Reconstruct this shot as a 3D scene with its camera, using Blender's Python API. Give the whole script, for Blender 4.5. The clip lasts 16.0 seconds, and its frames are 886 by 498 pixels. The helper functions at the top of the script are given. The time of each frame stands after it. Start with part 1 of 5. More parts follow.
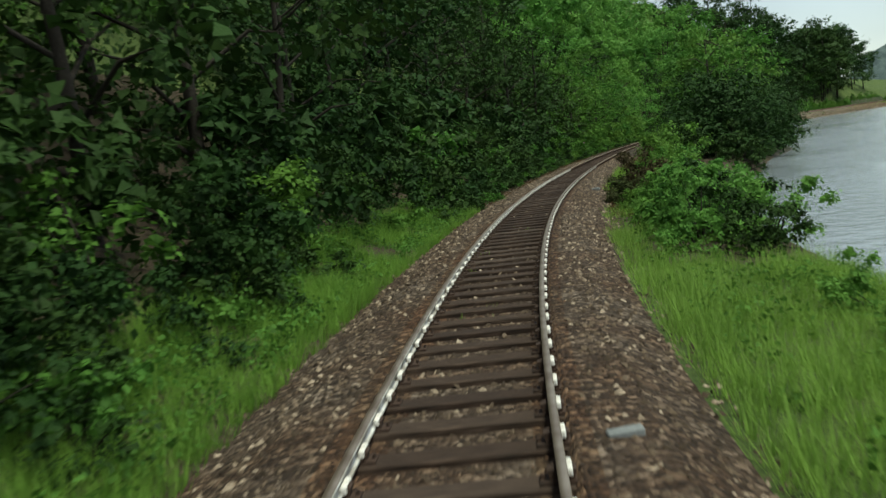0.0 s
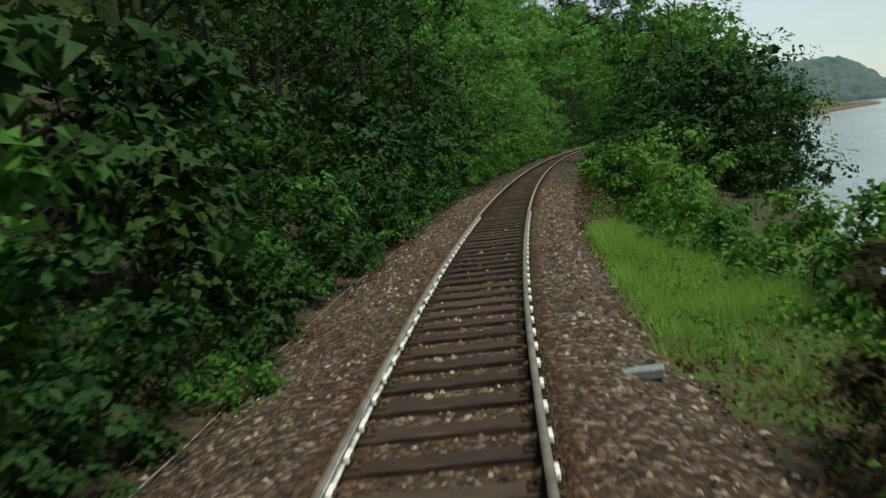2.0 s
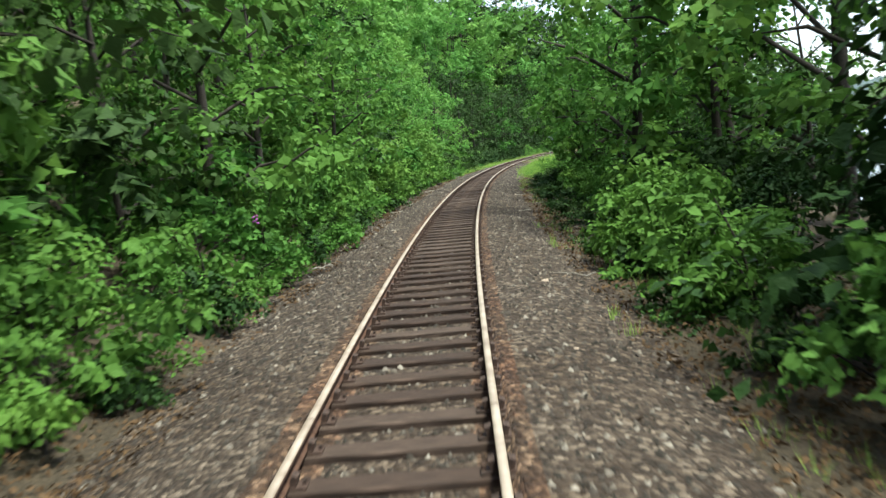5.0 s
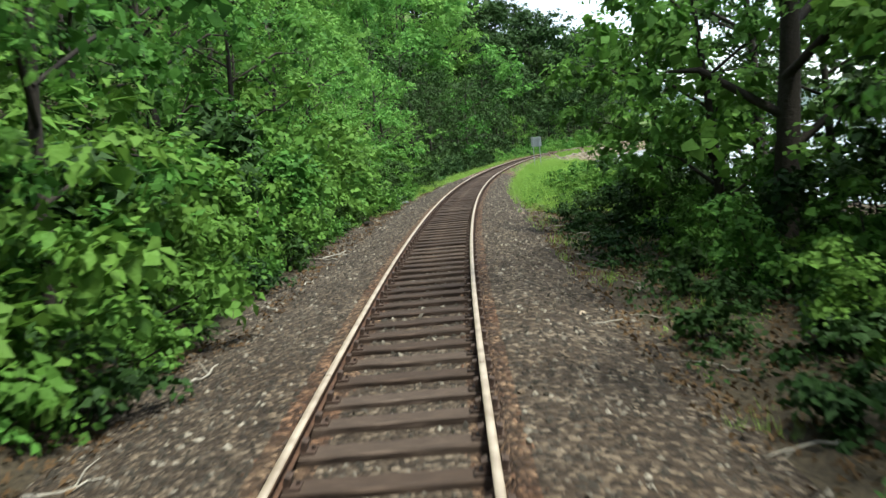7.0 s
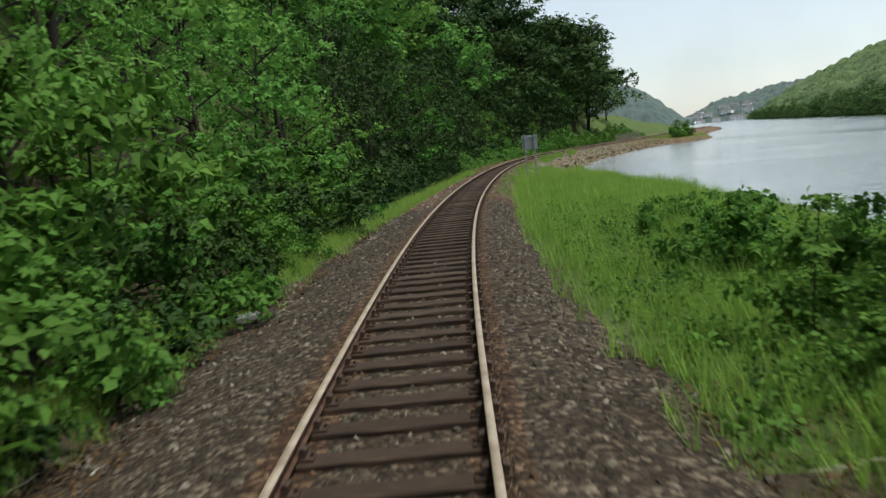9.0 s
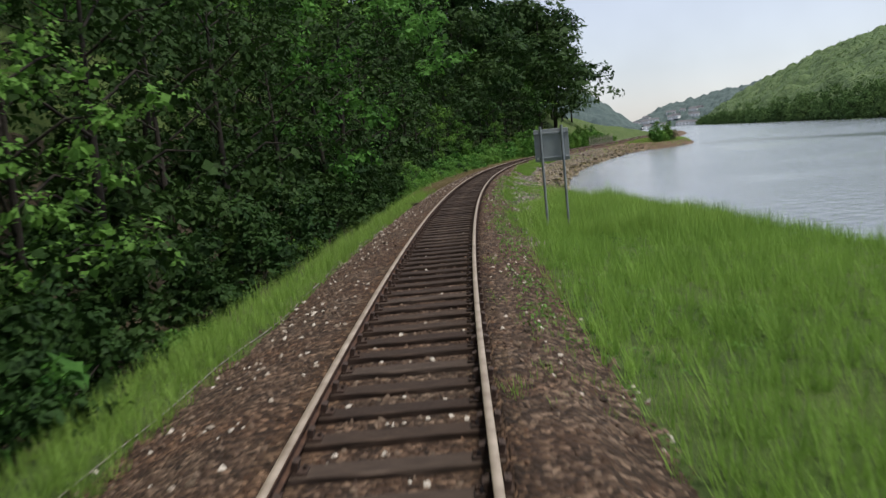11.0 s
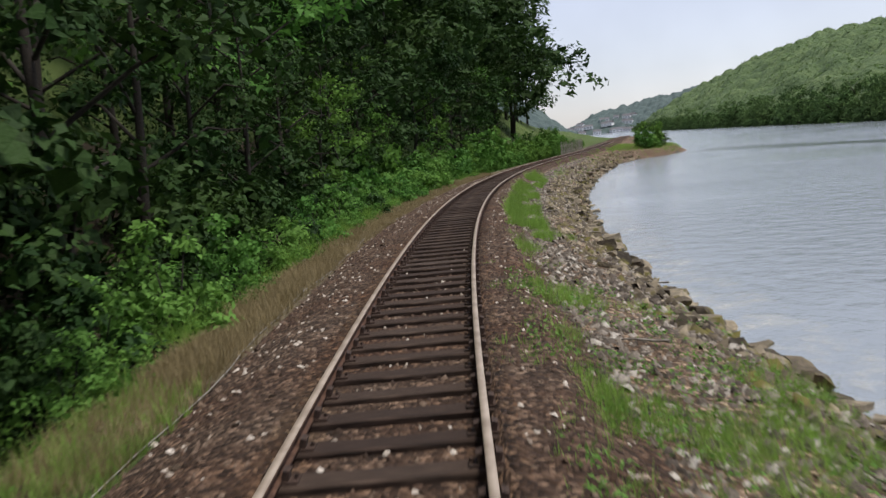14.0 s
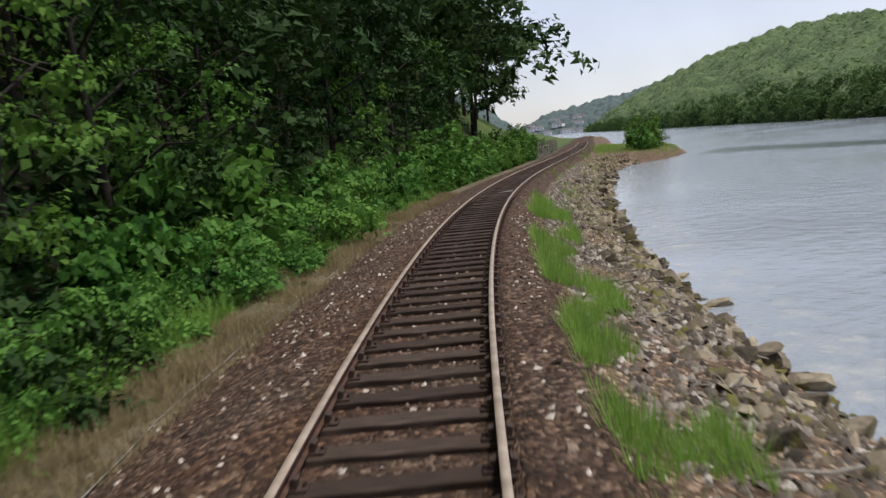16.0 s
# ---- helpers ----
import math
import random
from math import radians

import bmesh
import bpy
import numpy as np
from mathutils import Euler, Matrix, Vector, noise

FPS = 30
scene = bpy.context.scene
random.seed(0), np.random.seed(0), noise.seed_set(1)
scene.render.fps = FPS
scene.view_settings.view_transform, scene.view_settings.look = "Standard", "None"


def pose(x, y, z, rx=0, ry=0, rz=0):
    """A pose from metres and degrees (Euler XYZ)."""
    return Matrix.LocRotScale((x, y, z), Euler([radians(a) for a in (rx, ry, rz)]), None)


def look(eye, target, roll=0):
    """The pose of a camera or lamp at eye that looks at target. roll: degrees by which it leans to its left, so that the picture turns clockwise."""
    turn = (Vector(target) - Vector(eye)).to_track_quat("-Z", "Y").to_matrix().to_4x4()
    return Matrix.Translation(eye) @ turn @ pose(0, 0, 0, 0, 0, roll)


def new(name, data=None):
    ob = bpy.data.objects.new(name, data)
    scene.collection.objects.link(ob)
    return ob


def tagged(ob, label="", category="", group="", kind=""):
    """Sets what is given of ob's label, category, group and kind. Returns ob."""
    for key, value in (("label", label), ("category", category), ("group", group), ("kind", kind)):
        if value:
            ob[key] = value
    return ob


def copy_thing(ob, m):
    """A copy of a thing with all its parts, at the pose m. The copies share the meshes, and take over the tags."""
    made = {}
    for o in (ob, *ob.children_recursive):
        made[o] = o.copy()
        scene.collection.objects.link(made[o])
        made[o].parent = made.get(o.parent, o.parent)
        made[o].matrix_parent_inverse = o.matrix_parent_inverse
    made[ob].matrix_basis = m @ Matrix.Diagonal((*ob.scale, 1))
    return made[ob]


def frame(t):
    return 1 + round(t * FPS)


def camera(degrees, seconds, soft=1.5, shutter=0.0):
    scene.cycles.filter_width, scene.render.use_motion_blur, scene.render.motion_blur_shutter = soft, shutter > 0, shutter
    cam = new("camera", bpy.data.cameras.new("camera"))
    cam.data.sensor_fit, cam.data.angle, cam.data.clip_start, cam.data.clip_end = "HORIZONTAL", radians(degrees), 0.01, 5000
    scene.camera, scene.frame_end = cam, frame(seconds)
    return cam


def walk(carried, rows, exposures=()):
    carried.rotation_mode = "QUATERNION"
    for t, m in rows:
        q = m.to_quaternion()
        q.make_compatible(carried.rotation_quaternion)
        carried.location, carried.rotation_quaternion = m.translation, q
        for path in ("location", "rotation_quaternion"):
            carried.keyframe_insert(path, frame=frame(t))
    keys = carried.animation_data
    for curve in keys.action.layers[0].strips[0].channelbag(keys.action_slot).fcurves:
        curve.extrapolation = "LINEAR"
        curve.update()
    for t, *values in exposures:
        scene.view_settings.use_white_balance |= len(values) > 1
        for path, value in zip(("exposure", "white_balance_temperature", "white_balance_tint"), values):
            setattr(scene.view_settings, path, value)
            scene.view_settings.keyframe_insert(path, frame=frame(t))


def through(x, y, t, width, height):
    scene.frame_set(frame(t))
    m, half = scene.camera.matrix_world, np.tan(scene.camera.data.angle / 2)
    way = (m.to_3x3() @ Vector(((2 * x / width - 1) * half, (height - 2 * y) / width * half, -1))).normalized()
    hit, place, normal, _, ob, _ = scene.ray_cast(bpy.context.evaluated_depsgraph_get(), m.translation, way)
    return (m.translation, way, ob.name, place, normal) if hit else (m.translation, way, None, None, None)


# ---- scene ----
# ---- camera and its ride ----
cam = camera(53.86, 16.0, soft=1.5, shutter=0.17)
RIDE = [
    (0, pose(0.594, -0.374, 2.081, 83.48, 7.18, 2.96)),
    (0.5, pose(0.693, 6.321, 2.081, 83.52, 7.11, 1.02)),
    (1, pose(1.012, 12.961, 2.081, 83.47, 7.29, -0.91)),
    (1.5, pose(1.536, 19.555, 2.081, 83.41, 7.49, -2.78)),
    (2, pose(2.257, 26.166, 2.081, 83.47, 7.04, -4.76)),
    (2.5, pose(3.166, 32.822, 2.081, 83.46, 6.54, -6.54)),
    (3, pose(4.250, 39.538, 2.081, 83.44, 6.45, -7.92)),
    (3.5, pose(5.487, 46.332, 2.081, 83.45, 6.24, -9.12)),
    (4, pose(6.847, 53.191, 2.081, 83.44, 5.90, -10.27)),
    (4.5, pose(8.310, 60.114, 2.081, 83.42, 5.53, -11.40)),
    (5, pose(9.860, 67.070, 2.081, 83.40, 5.22, -12.42)),
    (5.5, pose(11.474, 73.978, 2.081, 83.45, 5.07, -13.29)),
    (6, pose(13.154, 80.835, 2.081, 83.38, 5.26, -14.11)),
    (6.5, pose(14.887, 87.576, 2.081, 83.37, 5.37, -14.75)),
    (7, pose(16.669, 94.200, 2.081, 83.39, 5.30, -15.35)),
    (7.5, pose(18.504, 100.741, 2.081, 83.43, 5.32, -16.02)),
    (8, pose(20.413, 107.260, 2.081, 83.39, 5.53, -16.68)),
    (8.5, pose(22.417, 113.802, 2.081, 83.37, 5.59, -17.40)),
    (9, pose(24.546, 120.426, 2.081, 83.35, 5.75, -18.29)),
    (9.5, pose(26.791, 127.083, 2.081, 83.39, 5.71, -19.02)),
    (10, pose(29.152, 133.769, 2.081, 83.38, 5.69, -19.85)),
    (10.5, pose(31.615, 140.418, 2.081, 83.35, 5.66, -20.79)),
    (11, pose(34.167, 146.978, 2.081, 83.31, 5.60, -21.75)),
    (11.5, pose(36.784, 153.388, 2.081, 83.29, 5.45, -22.48)),
    (12, pose(39.446, 159.655, 2.081, 83.29, 5.28, -23.28)),
    (12.5, pose(42.135, 165.784, 2.081, 83.33, 5.15, -24.05)),
    (13, pose(44.840, 171.760, 2.081, 83.28, 5.07, -24.77)),
    (13.5, pose(47.594, 177.658, 2.081, 83.25, 5.15, -25.45)),
    (14, pose(50.427, 183.536, 2.081, 83.35, 5.63, -26.16)),
    (14.5, pose(53.348, 189.387, 2.081, 83.38, 6.00, -26.87)),
    (15, pose(56.351, 195.178, 2.081, 83.33, 6.13, -27.69)),
    (15.5, pose(59.454, 200.914, 2.081, 83.29, 6.05, -28.55)),
    (16, pose(62.651, 206.558, 2.081, 83.15, 6.03, -29.44)),
]
EXPOSURES = [(0, 0.78, 6750, -10), (2.0, 0.72, 6750, -9), (3.2, 0.86, 6750, -2), (5.3, 2.3, 6300, -2), (6.5, 2.25, 6300, -2), (8.0, 1.45, 6700, -3), (9.2, 0.92, 6700, 0), (11.3, 0.82, 6500, 8), (16, 0.83, 6500, 11)]
walk(cam, RIDE, EXPOSURES)

# ---- sky and sun: bright overcast day ----
SUN_UP, SUN_ROUND = radians(68), radians(135)
world = bpy.data.worlds.new("overcast_sky")
scene.world = world
world.use_nodes = True
wn, wl = world.node_tree.nodes, world.node_tree.links
sky = wn.new("ShaderNodeTexSky")
sky.sky_type, sky.sun_disc = "NISHITA", False
sky.sun_elevation, sky.sun_rotation = SUN_UP, SUN_ROUND
sky.air_density, sky.dust_density, sky.ozone_density = 1.0, 0.35, 2.0
pale = wn.new("ShaderNodeHueSaturation")
pale.inputs["Saturation"].default_value = 0.45
wl.new(sky.outputs["Color"], pale.inputs["Color"])
cloud = wn.new("ShaderNodeTexNoise")
cloud.inputs["Scale"].default_value, cloud.inputs["Detail"].default_value = 2.2, 5
ramp = wn.new("ShaderNodeMapRange")
ramp.inputs["From Min"].default_value, ramp.inputs["From Max"].default_value = 0.3, 0.7
ramp.inputs["To Min"].default_value, ramp.inputs["To Max"].default_value = 0.8, 1.2
wl.new(cloud.outputs["Fac"], ramp.inputs["Value"])
tone = wn.new("ShaderNodeVectorMath")
tone.operation = "SCALE"
wl.new(pale.outputs["Color"], tone.inputs[0])
wl.new(ramp.outputs["Result"], tone.inputs["Scale"])
cool = wn.new("ShaderNodeVectorMath")
cool.operation = "MULTIPLY"
cool.inputs[1].default_value = (0.985, 0.965, 1.05)
wl.new(tone.outputs["Vector"], cool.inputs[0])
wl.new(cool.outputs["Vector"], wn["Background"].inputs["Color"])
wn["Background"].inputs["Strength"].default_value = 0.079
sun = new("sun", bpy.data.lights.new("sun", "SUN"))
sun.data.energy, sun.data.angle, sun.data.color = 2.25, radians(12), (1.0, 0.96, 0.9)
sun.matrix_world = look((0, 0, 0), (-math.sin(SUN_ROUND) * math.cos(SUN_UP), -math.cos(SUN_ROUND) * math.cos(SUN_UP), -math.sin(SUN_UP)))


# ---- the line of the railway ----
# Distances along the line, s, are counted in marks of 5/3 m; d, to the right of the line, in metres.
# BEND: curvature to the right in turns of 1/100 per metre, every 10 marks from -10.
MARK = 5 / 3
BEND = [0.485, 0.508, 0.461, 0.361, 0.187, 0.14, 0.164, 0.156, 0.201, 0.203, 0.247, 0.166, 0.182, 0.243, 0.323, 0.391, 0.413, 0.314, -0.05, -0.06, -0.1, -0.1, 0, 0]
LINE_S = np.arange(-140, 320, 0.5)
_k = np.interp(LINE_S, -10 + 10 * np.arange(len(BEND)), BEND, left=0.15) * 0.01 * MARK
LINE_H = np.concatenate([[0], np.cumsum((_k[1:] + _k[:-1]) * 0.25)])
_zero = int(np.argmin(abs(LINE_S)))
LINE_H -= LINE_H[_zero]
LINE_X = np.concatenate([[0], np.cumsum((np.sin(LINE_H[1:]) + np.sin(LINE_H[:-1])) * 0.25)]) * MARK
LINE_Y = np.concatenate([[0], np.cumsum((np.cos(LINE_H[1:]) + np.cos(LINE_H[:-1])) * 0.25)]) * MARK
LINE_X -= LINE_X[_zero]
LINE_Y -= LINE_Y[_zero]


def heading(s):
    return np.interp(s, LINE_S, LINE_H)


def place(s, d):
    """World x, y of the point s marks along the line and d metres to its right."""
    h = heading(s)
    return np.interp(s, LINE_S, LINE_X) + d * np.cos(h), np.interp(s, LINE_S, LINE_Y) - d * np.sin(h)


WATER = -1.9


def edge_left(s):
    return np.interp(s, [0, 12, 18, 28, 34, 40, 48, 75, 90, 100, 122, 132, 150], [2.25, 2.35, 2.65, 2.8, 2.9, 3.0, 3.0, 3.4, 2.8, 2.35, 2.35, 2.6, 2.75])


def edge_right(s):
    return np.interp(s, [0, 11, 18, 22, 30, 46, 75, 84, 92, 110, 200], [2.1, 2.2, 2.5, 2.15, 2.1, 2.8, 2.8, 2.2, 2.0, 2.0, 1.8])


def shore(s):
    return np.interp(s, [-20, 10, 17, 24, 30, 36, 44, 52, 75, 85, 98, 104, 108, 112, 115, 121, 130, 145, 160, 178, 184, 190, 196, 206, 216],
                     [7.5, 7.5, 7.3, 7.5, 8.5, 10.5, 12, 15, 15, 13, 12, 10.5, 9, 7.8, 6.4, 5.5, 5.0, 5.0, 4.6, 4.2, 5.5, 10.5, 12.5, 12, 6])


def ground_z(s, d):
    """Height of the ground; the rails' tops are at 0."""
    s, d = np.broadcast_arrays(np.asarray(s, float), np.asarray(d, float))
    a = abs(d)
    left = d < 0
    e = np.where(left, edge_left(s), edge_right(s))
    z = np.interp(a, [0.8, 0.88, 1.5], [-0.222, -0.105, -0.135]) - 0.28 * np.clip((a - 1.5) / np.maximum(e - 1.5, 0.2), 0, 1)
    hill = np.interp(s, [-130, -60, 176, 208, 240], [0, 1, 1, 0.8, 0.3])
    dip = np.interp(s, [75, 98, 185, 195], [0, 1, 0.8, 0.3])
    b = np.maximum(a - e, 0)
    bank = 0.28 * np.minimum(b, 1.5) * (1 - dip) + np.maximum(b - 1.2, 0) * 0.5 * (1 - dip) + np.maximum(b - 5, 0) * 0.3 + dip * (-0.5 * np.clip(b - 0.9, 0, 1.8) + 0.6 * np.maximum(b - 4, 0))
    bank = np.where(b > 30, bank + (b - 30) * -0.25, bank)
    bank = np.where(b > 70, bank - (b - 70) * 0.72, bank) * hill
    w = shore(s)
    top = w - 1.3
    run = np.clip((a - e) / np.maximum(top - e, 0.3), 0, 1)
    fall = np.clip(a - top, 0, None)
    right = -0.5 * run - np.where(fall < 1.3, fall * (WATER + 0.93) / -1.3, 0.97 + np.clip((fall - 1.3) * 0.5, 0, 6))
    z = z + np.where(left, bank, np.where(a > e, right, 0))
    return z


def ground_at(s, d):
    x, y = place(s, d)
    return float(x), float(y), float(ground_z(s, d))


# ---- materials ----
def material(name, rough=0.8, metal=0.0, spec=0.3):
    m = bpy.data.materials.new(name)
    m.use_nodes = True
    b = m.node_tree.nodes["Principled BSDF"]
    b.inputs["Roughness"].default_value, b.inputs["Metallic"].default_value = rough, metal
    b.inputs["Specular IOR Level"].default_value = spec
    return m, m.node_tree.nodes, m.node_tree.links, b


def ramp_node(n, stops):
    r = n.new("ShaderNodeValToRGB")
    while len(r.color_ramp.elements) < len(stops):
        r.color_ramp.elements.new(0.5)
    for e, (at, c) in zip(r.color_ramp.elements, stops):
        e.position, e.color = at, (*c, 1)
    return r


def noise_node(n, l, scale, detail=6, coords="Object", rough=0.6):
    tc = n.new("ShaderNodeTexCoord")
    t = n.new("ShaderNodeTexNoise")
    t.inputs["Scale"].default_value, t.inputs["Detail"].default_value, t.inputs["Roughness"].default_value = scale, detail, rough
    l.new(tc.outputs[coords], t.inputs["Vector"])
    return t


def mix_node(n, l, fac, a, b, mode="MIX"):
    m = n.new("ShaderNodeMix")
    m.data_type, m.blend_type = "RGBA", mode
    for sock, v in ((m.inputs[0], fac), (m.inputs[6], a), (m.inputs[7], b)):
        if isinstance(v, bpy.types.NodeSocket):
            l.new(v, sock)
        elif isinstance(v, tuple):
            sock.default_value = (*v, 1)
        else:
            sock.default_value = v
    return m.outputs[2]


def bump_node(n, l, height, strength, distance, b):
    u = n.new("ShaderNodeBump")
    u.inputs["Strength"].default_value, u.inputs["Distance"].default_value = strength, distance
    l.new(height, u.inputs["Height"])
    l.new(u.outputs["Normal"], b.inputs["Normal"])


def earth(name, stops, fine=9.0, bump=0.05, rough=0.95, patch=0.35):
    """Loose ground: grain, patches and relief at two scales."""
    m, n, l, b = material(name, rough)
    big, small = noise_node(n, l, patch, 4), noise_node(n, l, fine, 8)
    mixed = mix_node(n, l, 0.55, big.outputs["Fac"], small.outputs["Fac"])
    r = ramp_node(n, stops)
    l.new(mixed, r.inputs["Fac"])
    l.new(r.outputs["Color"], b.inputs["Base Color"])
    bump_node(n, l, small.outputs["Fac"], 1.0, bump, b)
    return m


def leafy(name, dark, light, yellow, gloss=0.45, through=0.4, patch=0.7):
    """Leaves: each takes its own shade; some light passes through."""
    m, n, l, b = material(name, gloss, 0, 0.12)
    geo = n.new("ShaderNodeNewGeometry")
    info = n.new("ShaderNodeObjectInfo")
    big = noise_node(n, l, patch, 3)
    one = mix_node(n, l, geo.outputs["Random Per Island"], dark, light)
    drift = ramp_node(n, [(0.42, (0.04, 0.04, 0.04)), (0.62, (0.85, 0.85, 0.85))])
    l.new(big.outputs["Fac"], drift.inputs["Fac"])
    two = mix_node(n, l, drift.outputs["Color"], one, light)
    val = n.new("ShaderNodeMath")
    val.operation = "MULTIPLY"
    val.inputs[1].default_value = 0.55
    l.new(info.outputs["Random"], val.inputs[0])
    three = mix_node(n, l, val.outputs[0], two, yellow)
    l.new(three, b.inputs["Base Color"])
    fine = noise_node(n, l, 14, 4)
    bump_node(n, l, fine.outputs["Fac"], 0.6, 0.05, b)
    tr = n.new("ShaderNodeBsdfTranslucent")
    l.new(three, tr.inputs["Color"])
    mx = n.new("ShaderNodeMixShader")
    mx.inputs[0].default_value = through
    l.new(b.outputs[0], mx.inputs[1])
    l.new(tr.outputs[0], mx.inputs[2])
    l.new(mx.outputs[0], n["Material Output"].inputs["Surface"])
    return m


def stone_material(name, stops, bump=0.01, scale=14, moss=None):
    m, n, l, b = material(name, 0.9)
    geo, info = n.new("ShaderNodeNewGeometry"), n.new("ShaderNodeObjectInfo")
    add = n.new("ShaderNodeMath")
    add.operation = "ADD"
    l.new(geo.outputs["Random Per Island"], add.inputs[0])
    l.new(info.outputs["Random"], add.inputs[1])
    fr = n.new("ShaderNodeMath")
    fr.operation = "FRACT"
    l.new(add.outputs[0], fr.inputs[0])
    r = ramp_node(n, stops)
    l.new(fr.outputs[0], r.inputs["Fac"])
    t = noise_node(n, l, scale, 8)
    tone = ramp_node(n, [(0.3, (0.5, 0.5, 0.5)), (0.7, (1.25, 1.22, 1.18))])
    l.new(t.outputs["Fac"], tone.inputs["Fac"])
    c = mix_node(n, l, 1.0, r.outputs["Color"], tone.outputs["Color"], "MULTIPLY")
    if moss:
        g = noise_node(n, l, 1.6, 5)
        gr = ramp_node(n, [(0.52, (0, 0, 0)), (0.62, (1, 1, 1))])
        l.new(g.outputs["Fac"], gr.inputs["Fac"])
        c = mix_node(n, l, gr.outputs["Color"], c, moss)
    l.new(c, b.inputs["Base Color"])
    bump_node(n, l, t.outputs["Fac"], 0.8, bump, b)
    return m


def ballast_bed(name="ballast_bed", low=(0.8, 0.6, 0.46), high=(1.05, 1.0, 0.97)):
    """Broken stone seen as a bed: cells with their own greys, dark joints, rust near the rails."""
    m, n, l, b = material(name, 0.95)
    tc = n.new("ShaderNodeTexCoord")
    v = n.new("ShaderNodeTexVoronoi")
    v.inputs["Scale"].default_value = 17
    l.new(tc.outputs["Object"], v.inputs["Vector"])
    bw = n.new("ShaderNodeSeparateColor")
    l.new(v.outputs["Color"], bw.inputs["Color"])
    r = ramp_node(n, [(0.0, (0.019, 0.013, 0.008)), (0.45, (0.048, 0.034, 0.024)), (0.8, (0.095, 0.073, 0.055)), (1.0, (0.228, 0.187, 0.148))])
    l.new(bw.outputs[0], r.inputs["Fac"])
    big = noise_node(n, l, 0.5, 5)
    tint = ramp_node(n, [(0.35, low), (0.6, high)])
    l.new(big.outputs["Fac"], tint.inputs["Fac"])
    c = mix_node(n, l, 1.0, r.outputs["Color"], tint.outputs["Color"], "MULTIPLY")
    l.new(c, b.inputs["Base Color"])
    sub = n.new("ShaderNodeMath")
    sub.operation = "SUBTRACT"
    sub.inputs[0].default_value = 1.0
    l.new(v.outputs["Distance"], sub.inputs[1])
    bump_node(n, l, sub.outputs[0], 1.0, 0.05, b)
    return m


M_BALLAST = ballast_bed()
M_BALLAST_BROWN = ballast_bed("brown_ballast", (0.9, 0.62, 0.46), (1.0, 0.86, 0.76))
# Grey bed under the trees: their dim green light is put into the tint.
M_BALLAST_SHADED = ballast_bed("shaded_grey_ballast", (0.57, 0.5, 0.41), (0.8, 0.77, 0.71))
M_RUSTY = ballast_bed("rust_stained_ballast", (0.85, 0.56, 0.4), (0.95, 0.78, 0.62))
M_STONE = stone_material("ballast_stone", [(0.0, (0.024, 0.015, 0.009)), (0.5, (0.071, 0.050, 0.033)), (0.8, (0.162, 0.119, 0.083)), (1.0, (0.399, 0.323, 0.245))], 0.006, 40)
M_STONE_BROWN = stone_material("brown_ballast_stone", [(0.0, (0.03, 0.017, 0.01)), (0.45, (0.088, 0.053, 0.035)), (0.88, (0.17, 0.122, 0.088)), (0.93, (0.45, 0.4, 0.34)), (1.0, (0.55, 0.5, 0.44))], 0.006, 40)
# Grey stones for the same stretch, darkened in colour for the trees' shade.
M_STONE_SHADED = stone_material("shaded_grey_stone", [(0.0, (0.017, 0.014, 0.009)), (0.5, (0.036, 0.029, 0.022)), (0.82, (0.077, 0.065, 0.051)), (1.0, (0.230, 0.206, 0.168))], 0.006, 40)
M_STONE_RUST = stone_material("rust_stained_stone", [(0.0, (0.023, 0.011, 0.006)), (0.6, (0.067, 0.034, 0.019)), (1.0, (0.171, 0.101, 0.062))], 0.006, 40)
M_STONE_SHORE = stone_material("shore_shingle_stone", [(0.0, (0.045, 0.035, 0.027)), (0.5, (0.125, 0.104, 0.083)), (0.85, (0.24, 0.21, 0.175)), (1.0, (0.46, 0.43, 0.38))], 0.008, 30)
M_ROCK = stone_material("shore_rock", [(0.0, (0.034, 0.027, 0.018)), (0.5, (0.125, 0.102, 0.07)), (1.0, (0.33, 0.28, 0.2))], 0.05, 5, (0.12, 0.105, 0.028))
M_SOIL = earth("leaf_litter", [(0.3, (0.015, 0.012, 0.007)), (0.5, (0.052, 0.039, 0.023)), (0.7, (0.12, 0.092, 0.056))], 16, 0.08)
M_TURF = earth("turf", [(0.3, (0.02, 0.036, 0.008)), (0.5, (0.065, 0.1, 0.022)), (0.7, (0.13, 0.15, 0.046))], 18, 0.08)
M_SAND = earth("sandy_verge", [(0.3, (0.05, 0.042, 0.02)), (0.5, (0.11, 0.09, 0.052)), (0.7, (0.2, 0.165, 0.105))], 14, 0.03)
M_SHINGLE = ballast_bed("shingle", (1.5, 1.25, 1.0), (2.1, 1.9, 1.65))
M_MUD = earth("river_bed", [(0.3, (0.04, 0.036, 0.028)), (0.7, (0.09, 0.08, 0.06))])
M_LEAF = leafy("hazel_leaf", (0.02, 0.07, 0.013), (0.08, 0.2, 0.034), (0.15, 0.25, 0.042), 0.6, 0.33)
# Darker copy of the leaf: the shade of the wood is in its colour.
M_LEAF_SHADED = leafy("shaded_leaf", (0.007, 0.021, 0.0055), (0.023, 0.058, 0.0125), (0.044, 0.077, 0.016), 0.6, 0.15)
# Lighter copy of the leaf: daylight on the foliage is in its colour.
M_LEAF_LIT = leafy("lit_leaf", (0.038, 0.115, 0.022), (0.12, 0.28, 0.055), (0.19, 0.33, 0.065), 0.6, 0.36)
